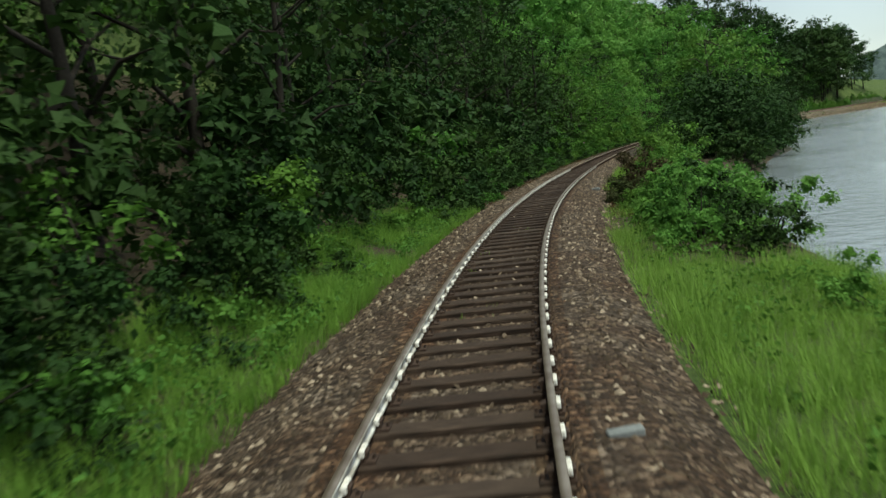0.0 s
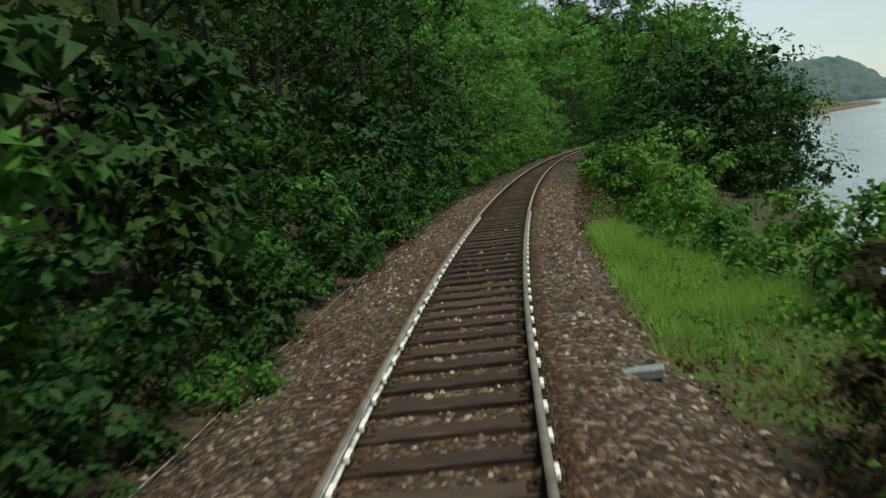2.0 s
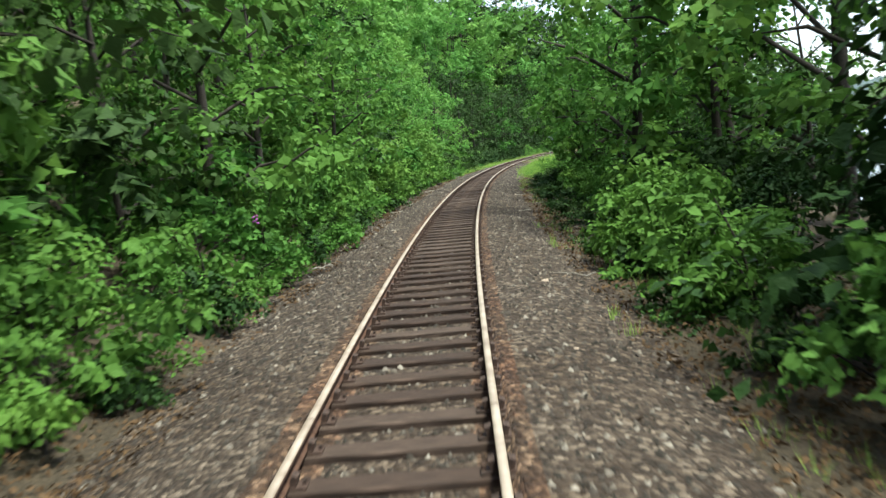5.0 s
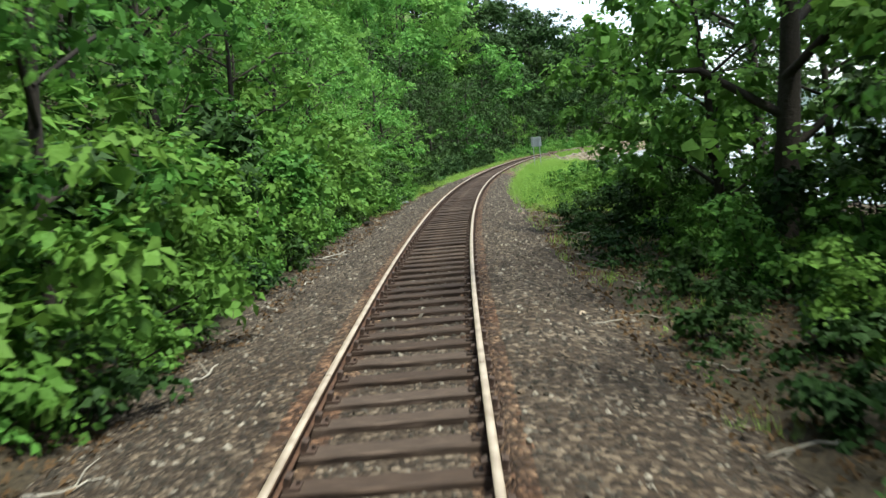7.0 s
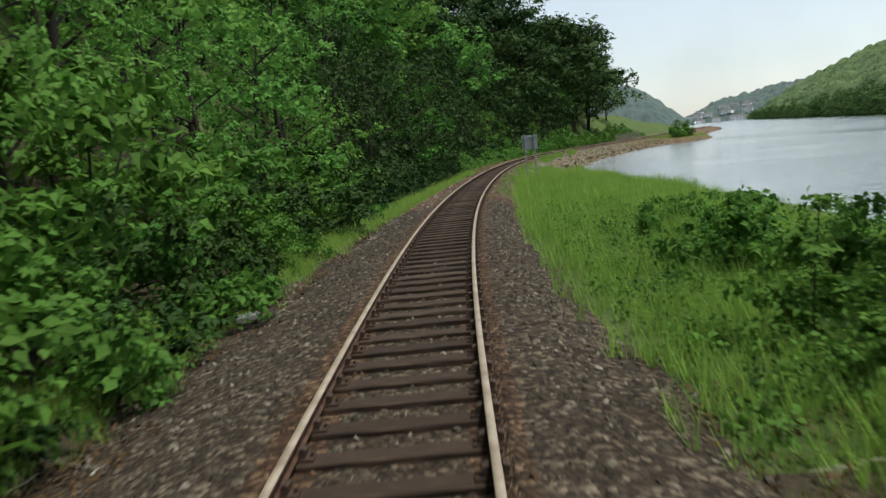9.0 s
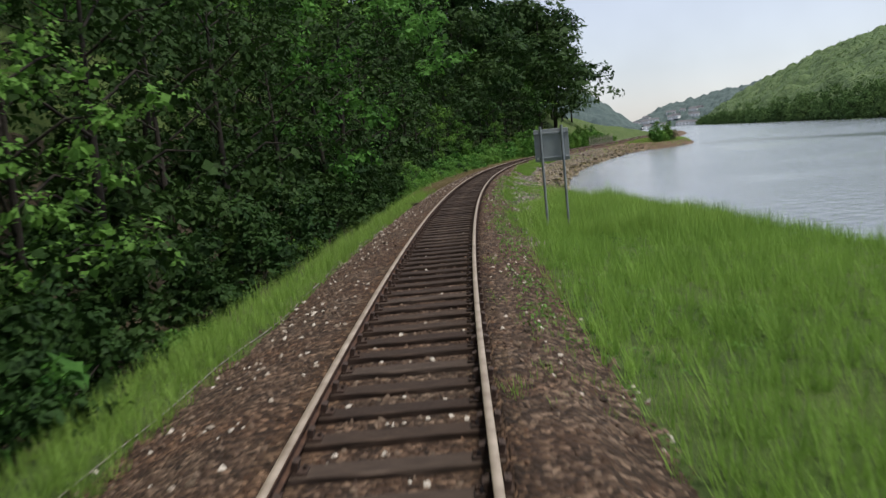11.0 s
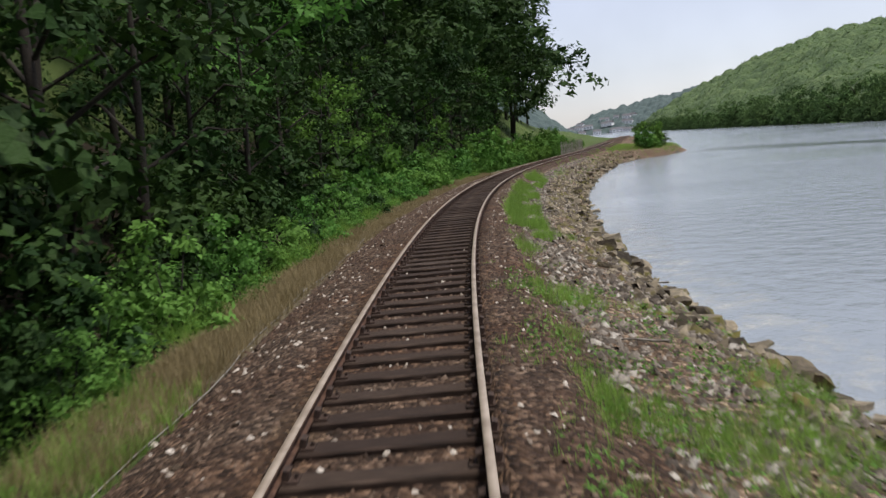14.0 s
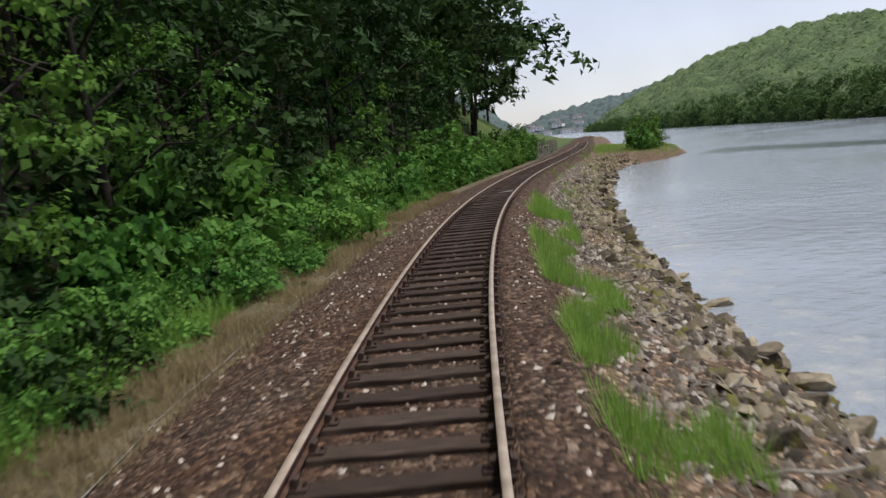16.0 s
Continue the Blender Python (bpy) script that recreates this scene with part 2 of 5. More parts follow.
M_LITTER = leafy("fallen_leaf", (0.035, 0.02, 0.01), (0.11, 0.066, 0.032), (0.12, 0.08, 0.04), 0.8, 0.1)
M_FIELD = earth("hill_field", [(0.3, (0.16, 0.24, 0.07)), (0.7, (0.28, 0.34, 0.12))], 0.3, 0.2, 0.95, 0.02)
M_LEAF_BROWN = leafy("withered_gorse", (0.024, 0.022, 0.01), (0.07, 0.056, 0.025), (0.05, 0.085, 0.024), 0.7, 0.25, 1.6)
M_GRASS = leafy("grass_blade", (0.1, 0.215, 0.038), (0.23, 0.4, 0.07), (0.31, 0.43, 0.1), 0.7, 0.45, 0.4)
M_DRY = leafy("dry_grass", (0.17, 0.125, 0.06), (0.36, 0.275, 0.16), (0.25, 0.25, 0.09), 0.8, 0.3)
M_FAR = leafy("far_wood", (0.055, 0.108, 0.036), (0.115, 0.19, 0.06), (0.14, 0.2, 0.07), 0.9, 0.2, 0.02)
M_SHORE_LEAF = leafy("shore_oak_leaf", (0.028, 0.06, 0.018), (0.075, 0.135, 0.042), (0.1, 0.155, 0.05), 0.9, 0.25, 0.05)
# Some haze is mixed into this green: lighter and less saturated.
M_CANOPY = earth("far_canopy", [(0.3, (0.045, 0.078, 0.034)), (0.5, (0.095, 0.142, 0.058)), (0.7, (0.165, 0.215, 0.085))], 0.55, 1.6, 0.95, 0.06)
# The haze of distance is painted into these two: paler, bluer greens.
M_HAZY = earth("hazed_canopy", [(0.3, (0.048, 0.073, 0.073)), (0.5, (0.082, 0.112, 0.106)), (0.7, (0.108, 0.142, 0.128))], 0.5, 0.8, 0.95, 0.03)
M_DISTANT = leafy("hazed_wood", (0.045, 0.068, 0.062), (0.075, 0.105, 0.095), (0.08, 0.11, 0.1), 0.9, 0.1, 0.012)
M_BARK = earth("bark", [(0.3, (0.014, 0.011, 0.008)), (0.7, (0.045, 0.037, 0.029))], 22, 0.02)


def sleeper_wood():
    m, n, l, b = material("sleeper_wood", 0.85)
    tc, mp = n.new("ShaderNodeTexCoord"), n.new("ShaderNodeMapping")
    mp.inputs["Scale"].default_value = (1.2, 18, 18)
    l.new(tc.outputs["Object"], mp.inputs["Vector"])
    g = n.new("ShaderNodeTexNoise")
    g.inputs["Scale"].default_value, g.inputs["Detail"].default_value = 3, 8
    l.new(mp.outputs["Vector"], g.inputs["Vector"])
    r = ramp_node(n, [(0.3, (0.014, 0.009, 0.006)), (0.55, (0.045, 0.029, 0.020)), (0.75, (0.095, 0.066, 0.050))])
    l.new(g.outputs["Fac"], r.inputs["Fac"])
    info = n.new("ShaderNodeObjectInfo")
    r2 = ramp_node(n, [(0, (0.7, 0.62, 0.58)), (0.7, (1.05, 1, 0.95)), (1, (1.35, 1.4, 1.45))])
    l.new(info.outputs["Random"], r2.inputs["Fac"])
    l.new(mix_node(n, l, 1.0, r.outputs["Color"], r2.outputs["Color"], "MULTIPLY"), b.inputs["Base Color"])
    bump_node(n, l, g.outputs["Fac"], 0.7, 0.012, b)
    return m


def worn(name, a, b_, rough, metal=0.0, scale=6.0, spec=0.4):
    m, n, l, b = material(name, rough, metal, spec)
    t = noise_node(n, l, scale, 8)
    r = ramp_node(n, [(0.35, a), (0.65, b_)])
    l.new(t.outputs["Fac"], r.inputs["Fac"])
    l.new(r.outputs["Color"], b.inputs["Base Color"])
    bump_node(n, l, t.outputs["Fac"], 0.3, 0.003, b)
    return m


M_SLEEPER = sleeper_wood()
M_STEEL = worn("polished_rail_top", (0.24, 0.18, 0.135), (0.44, 0.36, 0.29), 0.42, 0.8, 3)
# Paler, less metallic rail top: the shine of the steel is in its colour.
M_RAIL_SHINE = worn("rail_top_shine", (0.29, 0.225, 0.165), (0.5, 0.41, 0.32), 0.48, 0.4, 3)
M_RUST = worn("rusty_rail_side", (0.05, 0.024, 0.014), (0.12, 0.06, 0.035), 0.85, 0.1, 9)
M_WHITE = worn("limewashed_rail_side", (0.34, 0.3, 0.24), (0.84, 0.82, 0.77), 0.8, 0, 3)
M_IRON = worn("chair_iron", (0.03, 0.02, 0.015), (0.075, 0.045, 0.032), 0.8, 0.3, 20)
M_CLIP_WHITE = worn("whitened_key", (0.5, 0.46, 0.4), (0.78, 0.75, 0.7), 0.8, 0, 9)
M_GREY = worn("galvanised_grey", (0.2, 0.22, 0.23), (0.3, 0.32, 0.33), 0.5, 0.5, 4)
M_BACK = worn("sign_back", (0.24, 0.26, 0.265), (0.3, 0.32, 0.325), 0.55, 0.2, 3)
M_CONCRETE = worn("weathered_concrete", (0.14, 0.15, 0.15), (0.24, 0.25, 0.25), 0.9, 0, 7)
M_WOOD = worn("grey_weathered_wood", (0.16, 0.14, 0.11), (0.33, 0.3, 0.25), 0.85, 0, 11)
M_CABLE = worn("pale_cable", (0.13, 0.115, 0.09), (0.26, 0.235, 0.2), 0.7, 0, 9)
M_WALLS = worn("white_render", (0.74, 0.74, 0.72), (0.86, 0.86, 0.85), 0.8, 0, 0.2)
M_ROOF = worn("slate_roof", (0.09, 0.09, 0.1), (0.18, 0.17, 0.17), 0.8, 0, 0.5)
M_PANE = worn("window_dark", (0.03, 0.035, 0.04), (0.05, 0.055, 0.06), 0.15, 0, 1)
M_FLOWER = worn("foxglove_purple", (0.35, 0.06, 0.32), (0.5, 0.12, 0.45), 0.6, 0, 30)


def water_material():
    m, n, l, b = material("river_water", 0.12, 0, 0.5)
    b.inputs["IOR"].default_value = 1.33
    tc = n.new("ShaderNodeTexCoord")
    wave = n.new("ShaderNodeTexNoise")
    wave.inputs["Scale"].default_value, wave.inputs["Detail"].default_value, wave.inputs["Roughness"].default_value = 1.1, 6, 0.6
    l.new(tc.outputs["Object"], wave.inputs["Vector"])
    slick = noise_node(n, l, 0.035, 3)
    sr = ramp_node(n, [(0.4, (0.2, 0.2, 0.2)), (0.58, (1, 1, 1))])
    l.new(slick.outputs["Fac"], sr.inputs["Fac"])
    u = n.new("ShaderNodeBump")
    u.inputs["Distance"].default_value = 0.16
    l.new(sr.outputs["Color"], u.inputs["Strength"])
    l.new(wave.outputs["Fac"], u.inputs["Height"])
    l.new(u.outputs["Normal"], b.inputs["Normal"])
    b.inputs["Base Color"].default_value = (0.25, 0.28, 0.31, 1)
    return m


M_WATER = water_material()
# Calm water, its base colour darkened to carry the far hill's reflection.
M_SLICK, _n, _l, _b = material("calm_water", 0.16, 0, 0.5)
_b.inputs["IOR"].default_value, _b.inputs["Base Color"].default_value = 1.33, (0.035, 0.045, 0.04, 1)
_t = noise_node(_n, _l, 0.8, 3)
bump_node(_n, _l, _t.outputs["Fac"], 0.4, 0.1, _b)


def foam_material():
    m, n, l, b = material("river_foam", 0.9)
    b.inputs["Base Color"].default_value = (0.6, 0.6, 0.56, 1)
    f = noise_node(n, l, 1.1, 9, rough=0.74)
    r = ramp_node(n, [(0.48, (0, 0, 0)), (0.72, (0.6, 0.6, 0.6))])
    l.new(f.outputs["Fac"], r.inputs["Fac"])
    l.new(r.outputs["Color"], b.inputs["Alpha"])
    return m


M_FOAM = foam_material()


# ---- mesh helpers ----
def mesh_of(name, verts, faces, mats=(), index=None, smooth=False):
    """A mesh from arrays: faces all with the same number of corners."""
    verts, faces = np.asarray(verts, np.float32).reshape(-1, 3), np.asarray(faces, np.int32)
    k, me = faces.shape[1], bpy.data.meshes.new(name)
    me.vertices.add(len(verts))
    me.vertices.foreach_set("co", verts.ravel())
    me.loops.add(faces.size)
    me.loops.foreach_set("vertex_index", faces.ravel())
    me.polygons.add(len(faces))
    me.polygons.foreach_set("loop_start", np.arange(len(faces), dtype=np.int32) * k)
    if index is not None:
        me.polygons.foreach_set("material_index", np.asarray(index, np.int32))
    if smooth:
        me.polygons.foreach_set("use_smooth", np.ones(len(faces), bool))
    me.update(calc_edges=True)
    me.validate()
    for m in mats if isinstance(mats, (list, tuple)) else [mats]:
        me.materials.append(m)
    return me


def part(name, data, mat, parent, label=""):
    """Links a bmesh or a mesh as one mesh object under a thing or a part."""
    if isinstance(data, bmesh.types.BMesh):
        me = bpy.data.meshes.new(name)
        data.to_mesh(me)
        data.free()
        me.materials.append(mat)
        data = me
    ob = new(name, data)
    ob.parent = parent
    return tagged(ob, label) if label else ob


def box(bm, size, at=(0, 0, 0), bevel=0.0, turn=None):
    m = Matrix.Translation(at) @ (turn or Matrix()) @ Matrix.Diagonal((*size, 1))
    made = bmesh.ops.create_cube(bm, size=1, matrix=m)["verts"]
    if bevel:
        bmesh.ops.bevel(bm, geom=list({e for v in made for e in v.link_edges}), offset=bevel, segments=1, affect="EDGES")
    return bm


def tube_arrays(points, radii, sides=7):
    """A tapered tube along points, as vertices and four-cornered faces."""
    pts, out = [Vector(p) for p in points], []
    for i, p in enumerate(pts):
        t = (pts[min(i + 1, len(pts) - 1)] - pts[max(i - 1, 0)]).normalized()
        a = t.cross(Vector((0.31, 0.95, 0.05))).normalized()
        b = t.cross(a)
        for j in range(sides):
            w = 2 * math.pi * j / sides
            out.append(p + (a * math.cos(w) + b * math.sin(w)) * radii[i])
    faces = [(i * sides + j, i * sides + (j + 1) % sides, (i + 1) * sides + (j + 1) % sides, (i + 1) * sides + j) for i in range(len(pts) - 1) for j in range(sides)]
    return [tuple(v) for v in out], faces


def join(pieces):
    verts, faces, n = [], [], 0
    for v, f in pieces:
        verts += list(v)
        faces += [tuple(i + n for i in q) for q in f]
        n += len(v)
    return verts, faces


def leaves(rng, centres, radii, per, size, flat=0.68, lift=0.5, narrow=0.62, blade=False, bunch=5):
    """Leaves in small sprays over the outer part of round clumps, tilted outwards and to the light."""
    sprays = max(1, per // bunch)
    c = np.repeat(np.asarray(centres, float), sprays, 0)
    r = np.repeat(np.asarray(radii, float), sprays)
    m = len(c)
    unit = lambda a: a / (np.linalg.norm(a, axis=1)[:, None] + 1e-9)
    way = rng.normal(size=(m, 3))
    way[:, 2] = way[:, 2] * 0.9 + 0.3
    way = unit(way)
    tip = c + way * (r * rng.uniform(0.3, 1.1, m) ** 0.5)[:, None] * np.array([1, 1, flat])
    axis = unit(way + rng.normal(size=(m, 3)) * 0.5 + np.array([0, 0, -0.3]))
    face = unit(way * 0.75 + np.array([0, 0, lift]) + rng.normal(size=(m, 3)) * 0.2)
    across = unit(np.cross(face, axis))
    k = np.tile(np.arange(bunch), m)
    side = np.where(k % 2, 1.0, -1.0)[:, None]
    rp = lambda a: np.repeat(a, bunch, 0)
    n = m * bunch
    p = rp(tip) + rp(axis) * ((k / bunch - 0.4) * size * 2.3)[:, None] + rp(across) * side * size * 0.42
    p += rng.normal(size=(n, 3)) * size * 0.16
    nor = unit(rp(face) + rng.normal(size=(n, 3)) * 0.26)
    t = rp(axis) * 0.7 + rp(across) * side * 0.75 + rng.normal(size=(n, 3)) * 0.2
    t = unit(t - nor * (t * nor).sum(1)[:, None])
    b = np.cross(nor, t)
    ln = size * rng.uniform(0.7, 1.3, n)[:, None]
    wide = b * ln * narrow * 0.5
    root = p - t * ln * 0.4
    if blade:
        v = np.stack([root, p - wide + nor * ln * 0.08, p + t * ln * 0.6 - nor * ln * 0.1, p + wide + nor * ln * 0.08], 1)
        return v.reshape(-1, 3), np.arange(n * 4).reshape(-1, 4)
    v = np.stack([root - wide, root + wide, p + t * ln * 0.7 - nor * ln * 0.12], 1)
    return v.reshape(-1, 3), np.arange(n * 3).reshape(-1, 3)


def foliage(rng, centres, radii, per, size, narrow, blade, inner=16):
    """Leaf sprays round each clump, over larger leaves that close its inside."""
    r = np.asarray(radii, float)
    v, f = leaves(rng, centres, r, per, size, narrow=narrow, blade=blade)
    w, g = leaves(rng, centres, r * 0.55, inner, min(0.3, float(r.mean()) * 0.45), lift=0.35, narrow=0.8, blade=blade, bunch=1)
    return np.concatenate([v, w]), np.concatenate([f, g + len(v)])


# ---- ground: one sheet from the hill down to the river bed, and on to the horizon ----
def build_ground():
    s = np.concatenate([np.arange(-130, -12, 6), np.arange(-12, 215, 0.8), np.arange(215, 300, 6)])
    d = np.array([-330, -300, -240, -190, -150, -120, -95, -80, -66, -54, -44, -36, -29, -23, -18.5, -15, -12, -10, -8.5, -7.4, -6.5, -5.7, -5, -4.4, -3.9, -3.5, -3.15, -2.85, -2.6, -2.35, -2.1, -1.8, -1.5,
                  -1.2, -1.02, -0.88, -0.8, -0.58, 0, 0.58, 0.8, 0.88, 1.02, 1.2, 1.5, 1.8, 2.1, 2.35, 2.6, 2.9, 3.3, 3.7, 4.1, 4.5, 4.9, 5.4, 6, 6.7, 7.5, 8.4, 9.5, 11, 13, 15.5, 19, 24, 30])
    S, D = np.meshgrid(s, d, indexing="ij")
    X, Y = place(S, D)
    Z = ground_z(S, D)
    rough = np.array([noise.noise((x * 0.6, y * 0.6, 0.3)) * 0.5 + noise.noise((x * 2.3, y * 2.3, 4.1)) * 0.25 for x, y in zip(X.ravel(), Y.ravel())]).reshape(X.shape)
    out = np.clip((abs(D) - np.where(D < 0, edge_left(S), edge_right(S))) / 1.5, 0.06, 1)
    Z = Z + rough * 0.22 * out + rough * np.clip((abs(D) - 8) * 0.1, 0, 2.5) * (D < 0)
    Z[:, 0] = -9
    n, k = S.shape
    i = np.arange(n * k).reshape(n, k)
    faces = np.stack([i[:-1, :-1], i[:-1, 1:], i[1:, 1:], i[1:, :-1]], -1).reshape(-1, 4)
    sc, dc = (S[:-1, :-1] + S[1:, 1:]).ravel() / 2, (D[:-1, :-1] + D[1:, 1:]).ravel() / 2
    zc = (Z[:-1, :-1] + Z[1:, 1:]).ravel() / 2
    el, er, w = edge_left(sc), edge_right(sc), shore(sc)
    mat = np.full(len(sc), 1)
    mat[(dc > -el) & (dc < er)] = 0
    # the stretch under the trees takes the bed with shade in its colour
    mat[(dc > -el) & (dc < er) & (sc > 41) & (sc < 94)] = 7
    mat[(dc > -el) & (dc < er) & (sc >= 94)] = 8
    mat[(abs(dc) > 0.58) & (abs(dc) < 1.02)] = 6
    mat[(dc < -13)] = 2
    mat[(dc >= er)] = 2
    mat[(dc >= er) & (sc > 28.6) & (sc < 78)] = 1
    mat[(dc > er) & (sc > 10) & (sc < 20)] = 1
    mat[(dc >= er) & (sc > 46) & (sc < 80) & (zc < -1.2)] = 5
    mat[(dc >= er) & (sc > 117)] = 4
    mat[(dc >= er) & (sc > 105) & (sc <= 117) & (dc < np.interp(sc, [105, 109, 117], [2.2, 2.9, 4.6]))] = 4
    mat[(dc <= -el) & (dc > np.interp(sc, [80, 96, 104, 119, 126], [-4.2, -3.5, -2.95, -2.95, -4.6])) & (sc > 80) & (sc < 150)] = 2
    mat[(dc <= -el) & (dc > -el - 0.9) & (sc > 120) & (sc < 200)] = 3
    mat[(dc < -el - 0.9) & (sc > 150)] = 2
    mat[zc < WATER - 0.3] = 5
    # the river bed runs on to the horizon
    R, base = 3500, n * k
    ring = [(R * math.cos(a), R * math.sin(a), -9) for a in np.linspace(0, 2 * math.pi, 25)[:-1]]
    verts = np.concatenate([np.stack([X, Y, Z], -1).reshape(-1, 3), np.array([(0, 0, -9.0)] + ring)])
    fan = np.array([(base, base + 1 + j, base + 1 + (j + 1) % 24, base) for j in range(24)])
    me = bpy.data.meshes.new("ground")
    all_faces = [tuple(f) for f in faces.tolist()] + [tuple(f[:3]) for f in fan.tolist()]
    me.from_pydata(verts.tolist(), [], all_faces)
    me.polygons.foreach_set("material_index", np.concatenate([mat, np.full(24, 5)]).astype(np.int32))
    me.polygons.foreach_set("use_smooth", np.ones(len(all_faces), bool))
    for m in (M_BALLAST, M_SOIL, M_TURF, M_SAND, M_SHINGLE, M_MUD, M_RUSTY, M_BALLAST_SHADED, M_BALLAST_BROWN):
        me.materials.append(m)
    me.update()
    return tagged(new("ground", me), "railway bank with ballast, leaf litter, turf and a shingle shore", "ground", kind="structure")


GROUND = build_ground()

wa = np.linspace(0, 2 * math.pi, 65)[:-1]
water_rings = [np.stack([110 + r * np.cos(wa), 170 + r * np.sin(wa), np.full(64, WATER)], -1) for r in (40, 100, 200, 420, 800, 1600, 3300)]
wv = np.concatenate([np.array([[110, 170, WATER]])] + water_rings)
wf = [(0, 1 + j, 1 + (j + 1) % 64) for j in range(64)] + [q for r in range(6) for j in range(64) for q in
      ((1 + r * 64 + j, 1 + (r + 1) * 64 + j, 1 + (r + 1) * 64 + (j + 1) % 64), (1 + r * 64 + j, 1 + (r + 1) * 64 + (j + 1) % 64, 1 + r * 64 + (j + 1) % 64))]
tagged(new("water", mesh_of("water", wv, wf, M_WATER)), "grey rippled tidal river reflecting the overcast sky", "water", kind="structure")


# ---- the track, in sections ----
SPACING, SECTION = 0.42, 42  # marks between sleepers (0.7 m), sleepers to a section


def rail_profile(side):
    """Bullhead rail, head at 0: pairs across and up; the first three edges are the worn top."""
    return [(-0.035, -0.012), (-0.026, 0.0), (0.026, 0.0), (0.035, -0.012), (0.035, -0.04), (0.009, -0.055), (0.009, -0.105), (0.033, -0.118), (0.033, -0.145), (-0.033, -0.145), (-0.033, -0.118), (-0.009, -0.105), (-0.009, -0.055), (-0.035, -0.04)]


def rail_mesh(s0, s1, d, side):
    pr = rail_profile(side)
    ss = np.linspace(s0, s1, max(2, int((s1 - s0) / 0.35) + 1))
    v, f, mi = [], [], []
    for s in ss:
        for a, z in pr:
            x, y = place(s, d + a)
            v.append((float(x), float(y), z))
    k = len(pr)
    for i in range(len(ss) - 1):
        for j in range(k):
            f.append((i * k + j, i * k + (j + 1) % k, (i + 1) * k + (j + 1) % k, (i + 1) * k + j))
            white = ss[i] < 31.5 and 3 <= j <= 7 and side < 0
            mi.append((0 if ss[i] < 31.5 else 3) if j in (0, 1, 2) else 2 if white else 1)
    return mesh_of("rail", v, f, [M_STEEL, M_RUST, M_WHITE, M_RAIL_SHINE], mi)


def sleeper_mesh(seed):
    rng = random.Random(seed)
    bm = bmesh.new()
    box(bm, (2.5, 0.27, 0.13), (0, 0, -0.065), 0.014)
    bmesh.ops.subdivide_edges(bm, edges=[e for e in bm.edges if e.calc_length() > 2], cuts=3)
    for v in bm.verts:
        v.co += Vector((rng.uniform(-0.01, 0.01), rng.uniform(-0.008, 0.008), rng.uniform(-0.006, 0.004)))
    me = bpy.data.meshes.new("sleeper")
    bm.to_mesh(me)
    bm.free()
    me.materials.append(M_SLEEPER)
    return me


def chair_mesh():
    bm = bmesh.new()
    box(bm, (0.3, 0.16, 0.025), (0, 0, 0.012))
    for sx in (-1, 1):
        box(bm, (0.05, 0.12, 0.085), (sx * 0.062, 0, 0.06), 0, Matrix.Rotation(sx * 0.25, 4, "Y"))
        bmesh.ops.create_cone(bm, cap_ends=True, segments=5, radius1=0.02, radius2=0.018, depth=0.03, matrix=Matrix.Translation((sx * 0.13, 0, 0.042)))
    me = bpy.data.meshes.new("chair")
    bm.to_mesh(me)
    bm.free()
    me.materials.append(M_IRON)
    return me


def key_mesh(mat):
    bm = bmesh.new()
    box(bm, (0.048, 0.2, 0.06), (0, 0, 0), 0.01)
    me = bpy.data.meshes.new("key")
    bm.to_mesh(me)
    bm.free()
    me.materials.append(mat)
    return me


SLEEPERS = [sleeper_mesh(i) for i in range(6)]
CHAIR, KEY_WHITE = chair_mesh(), key_mesh(M_CLIP_WHITE)


def build_track():
    rng = random.Random(4)
    s = -8.0
    while s < 208:
        s1 = s + SPACING * SECTION
        x, y = place(s, 0)
        root = tagged(new("railway_track"), "single railway track section, steel rails on dark timber sleepers", "railway track", "track sections", "structure")
        for side in (-1, 1):
            ob = part("rail", rail_mesh(s + 0.004, s1 - 0.004, side * 0.7525, side), M_RUST, root, "worn steel rail with limewashed web" if s < 20 and side < 0 else "worn steel rail with rusty web")
        for i in range(SECTION):
            q = s + (i + 0.5) * SPACING
            x, y = place(q, 0)
            h = float(heading(q))
            sl = part("sleeper", rng.choice(SLEEPERS), None, root)
            sl.matrix_basis = pose(float(x), float(y), -0.16 + rng.uniform(-0.008, 0.006), 0, rng.uniform(-0.3, 0.3), -math.degrees(h) + rng.uniform(-0.8, 0.8))
            if -4 < q < 150:
                for side in (-1, 1):
                    c = part("chair", CHAIR, None, sl)
                    c.matrix_basis = pose(side * 0.7525, 0, -0.004)
                    if q < 31.5:
                        kx = 0.7525 + 0.047 if side > 0 else -0.7525 + 0.047
                        k = part("key", KEY_WHITE, None, sl, "whitened wooden key")
                        k.matrix_basis = pose(kx, 0.02, 0.078)
        s = s1


build_track()


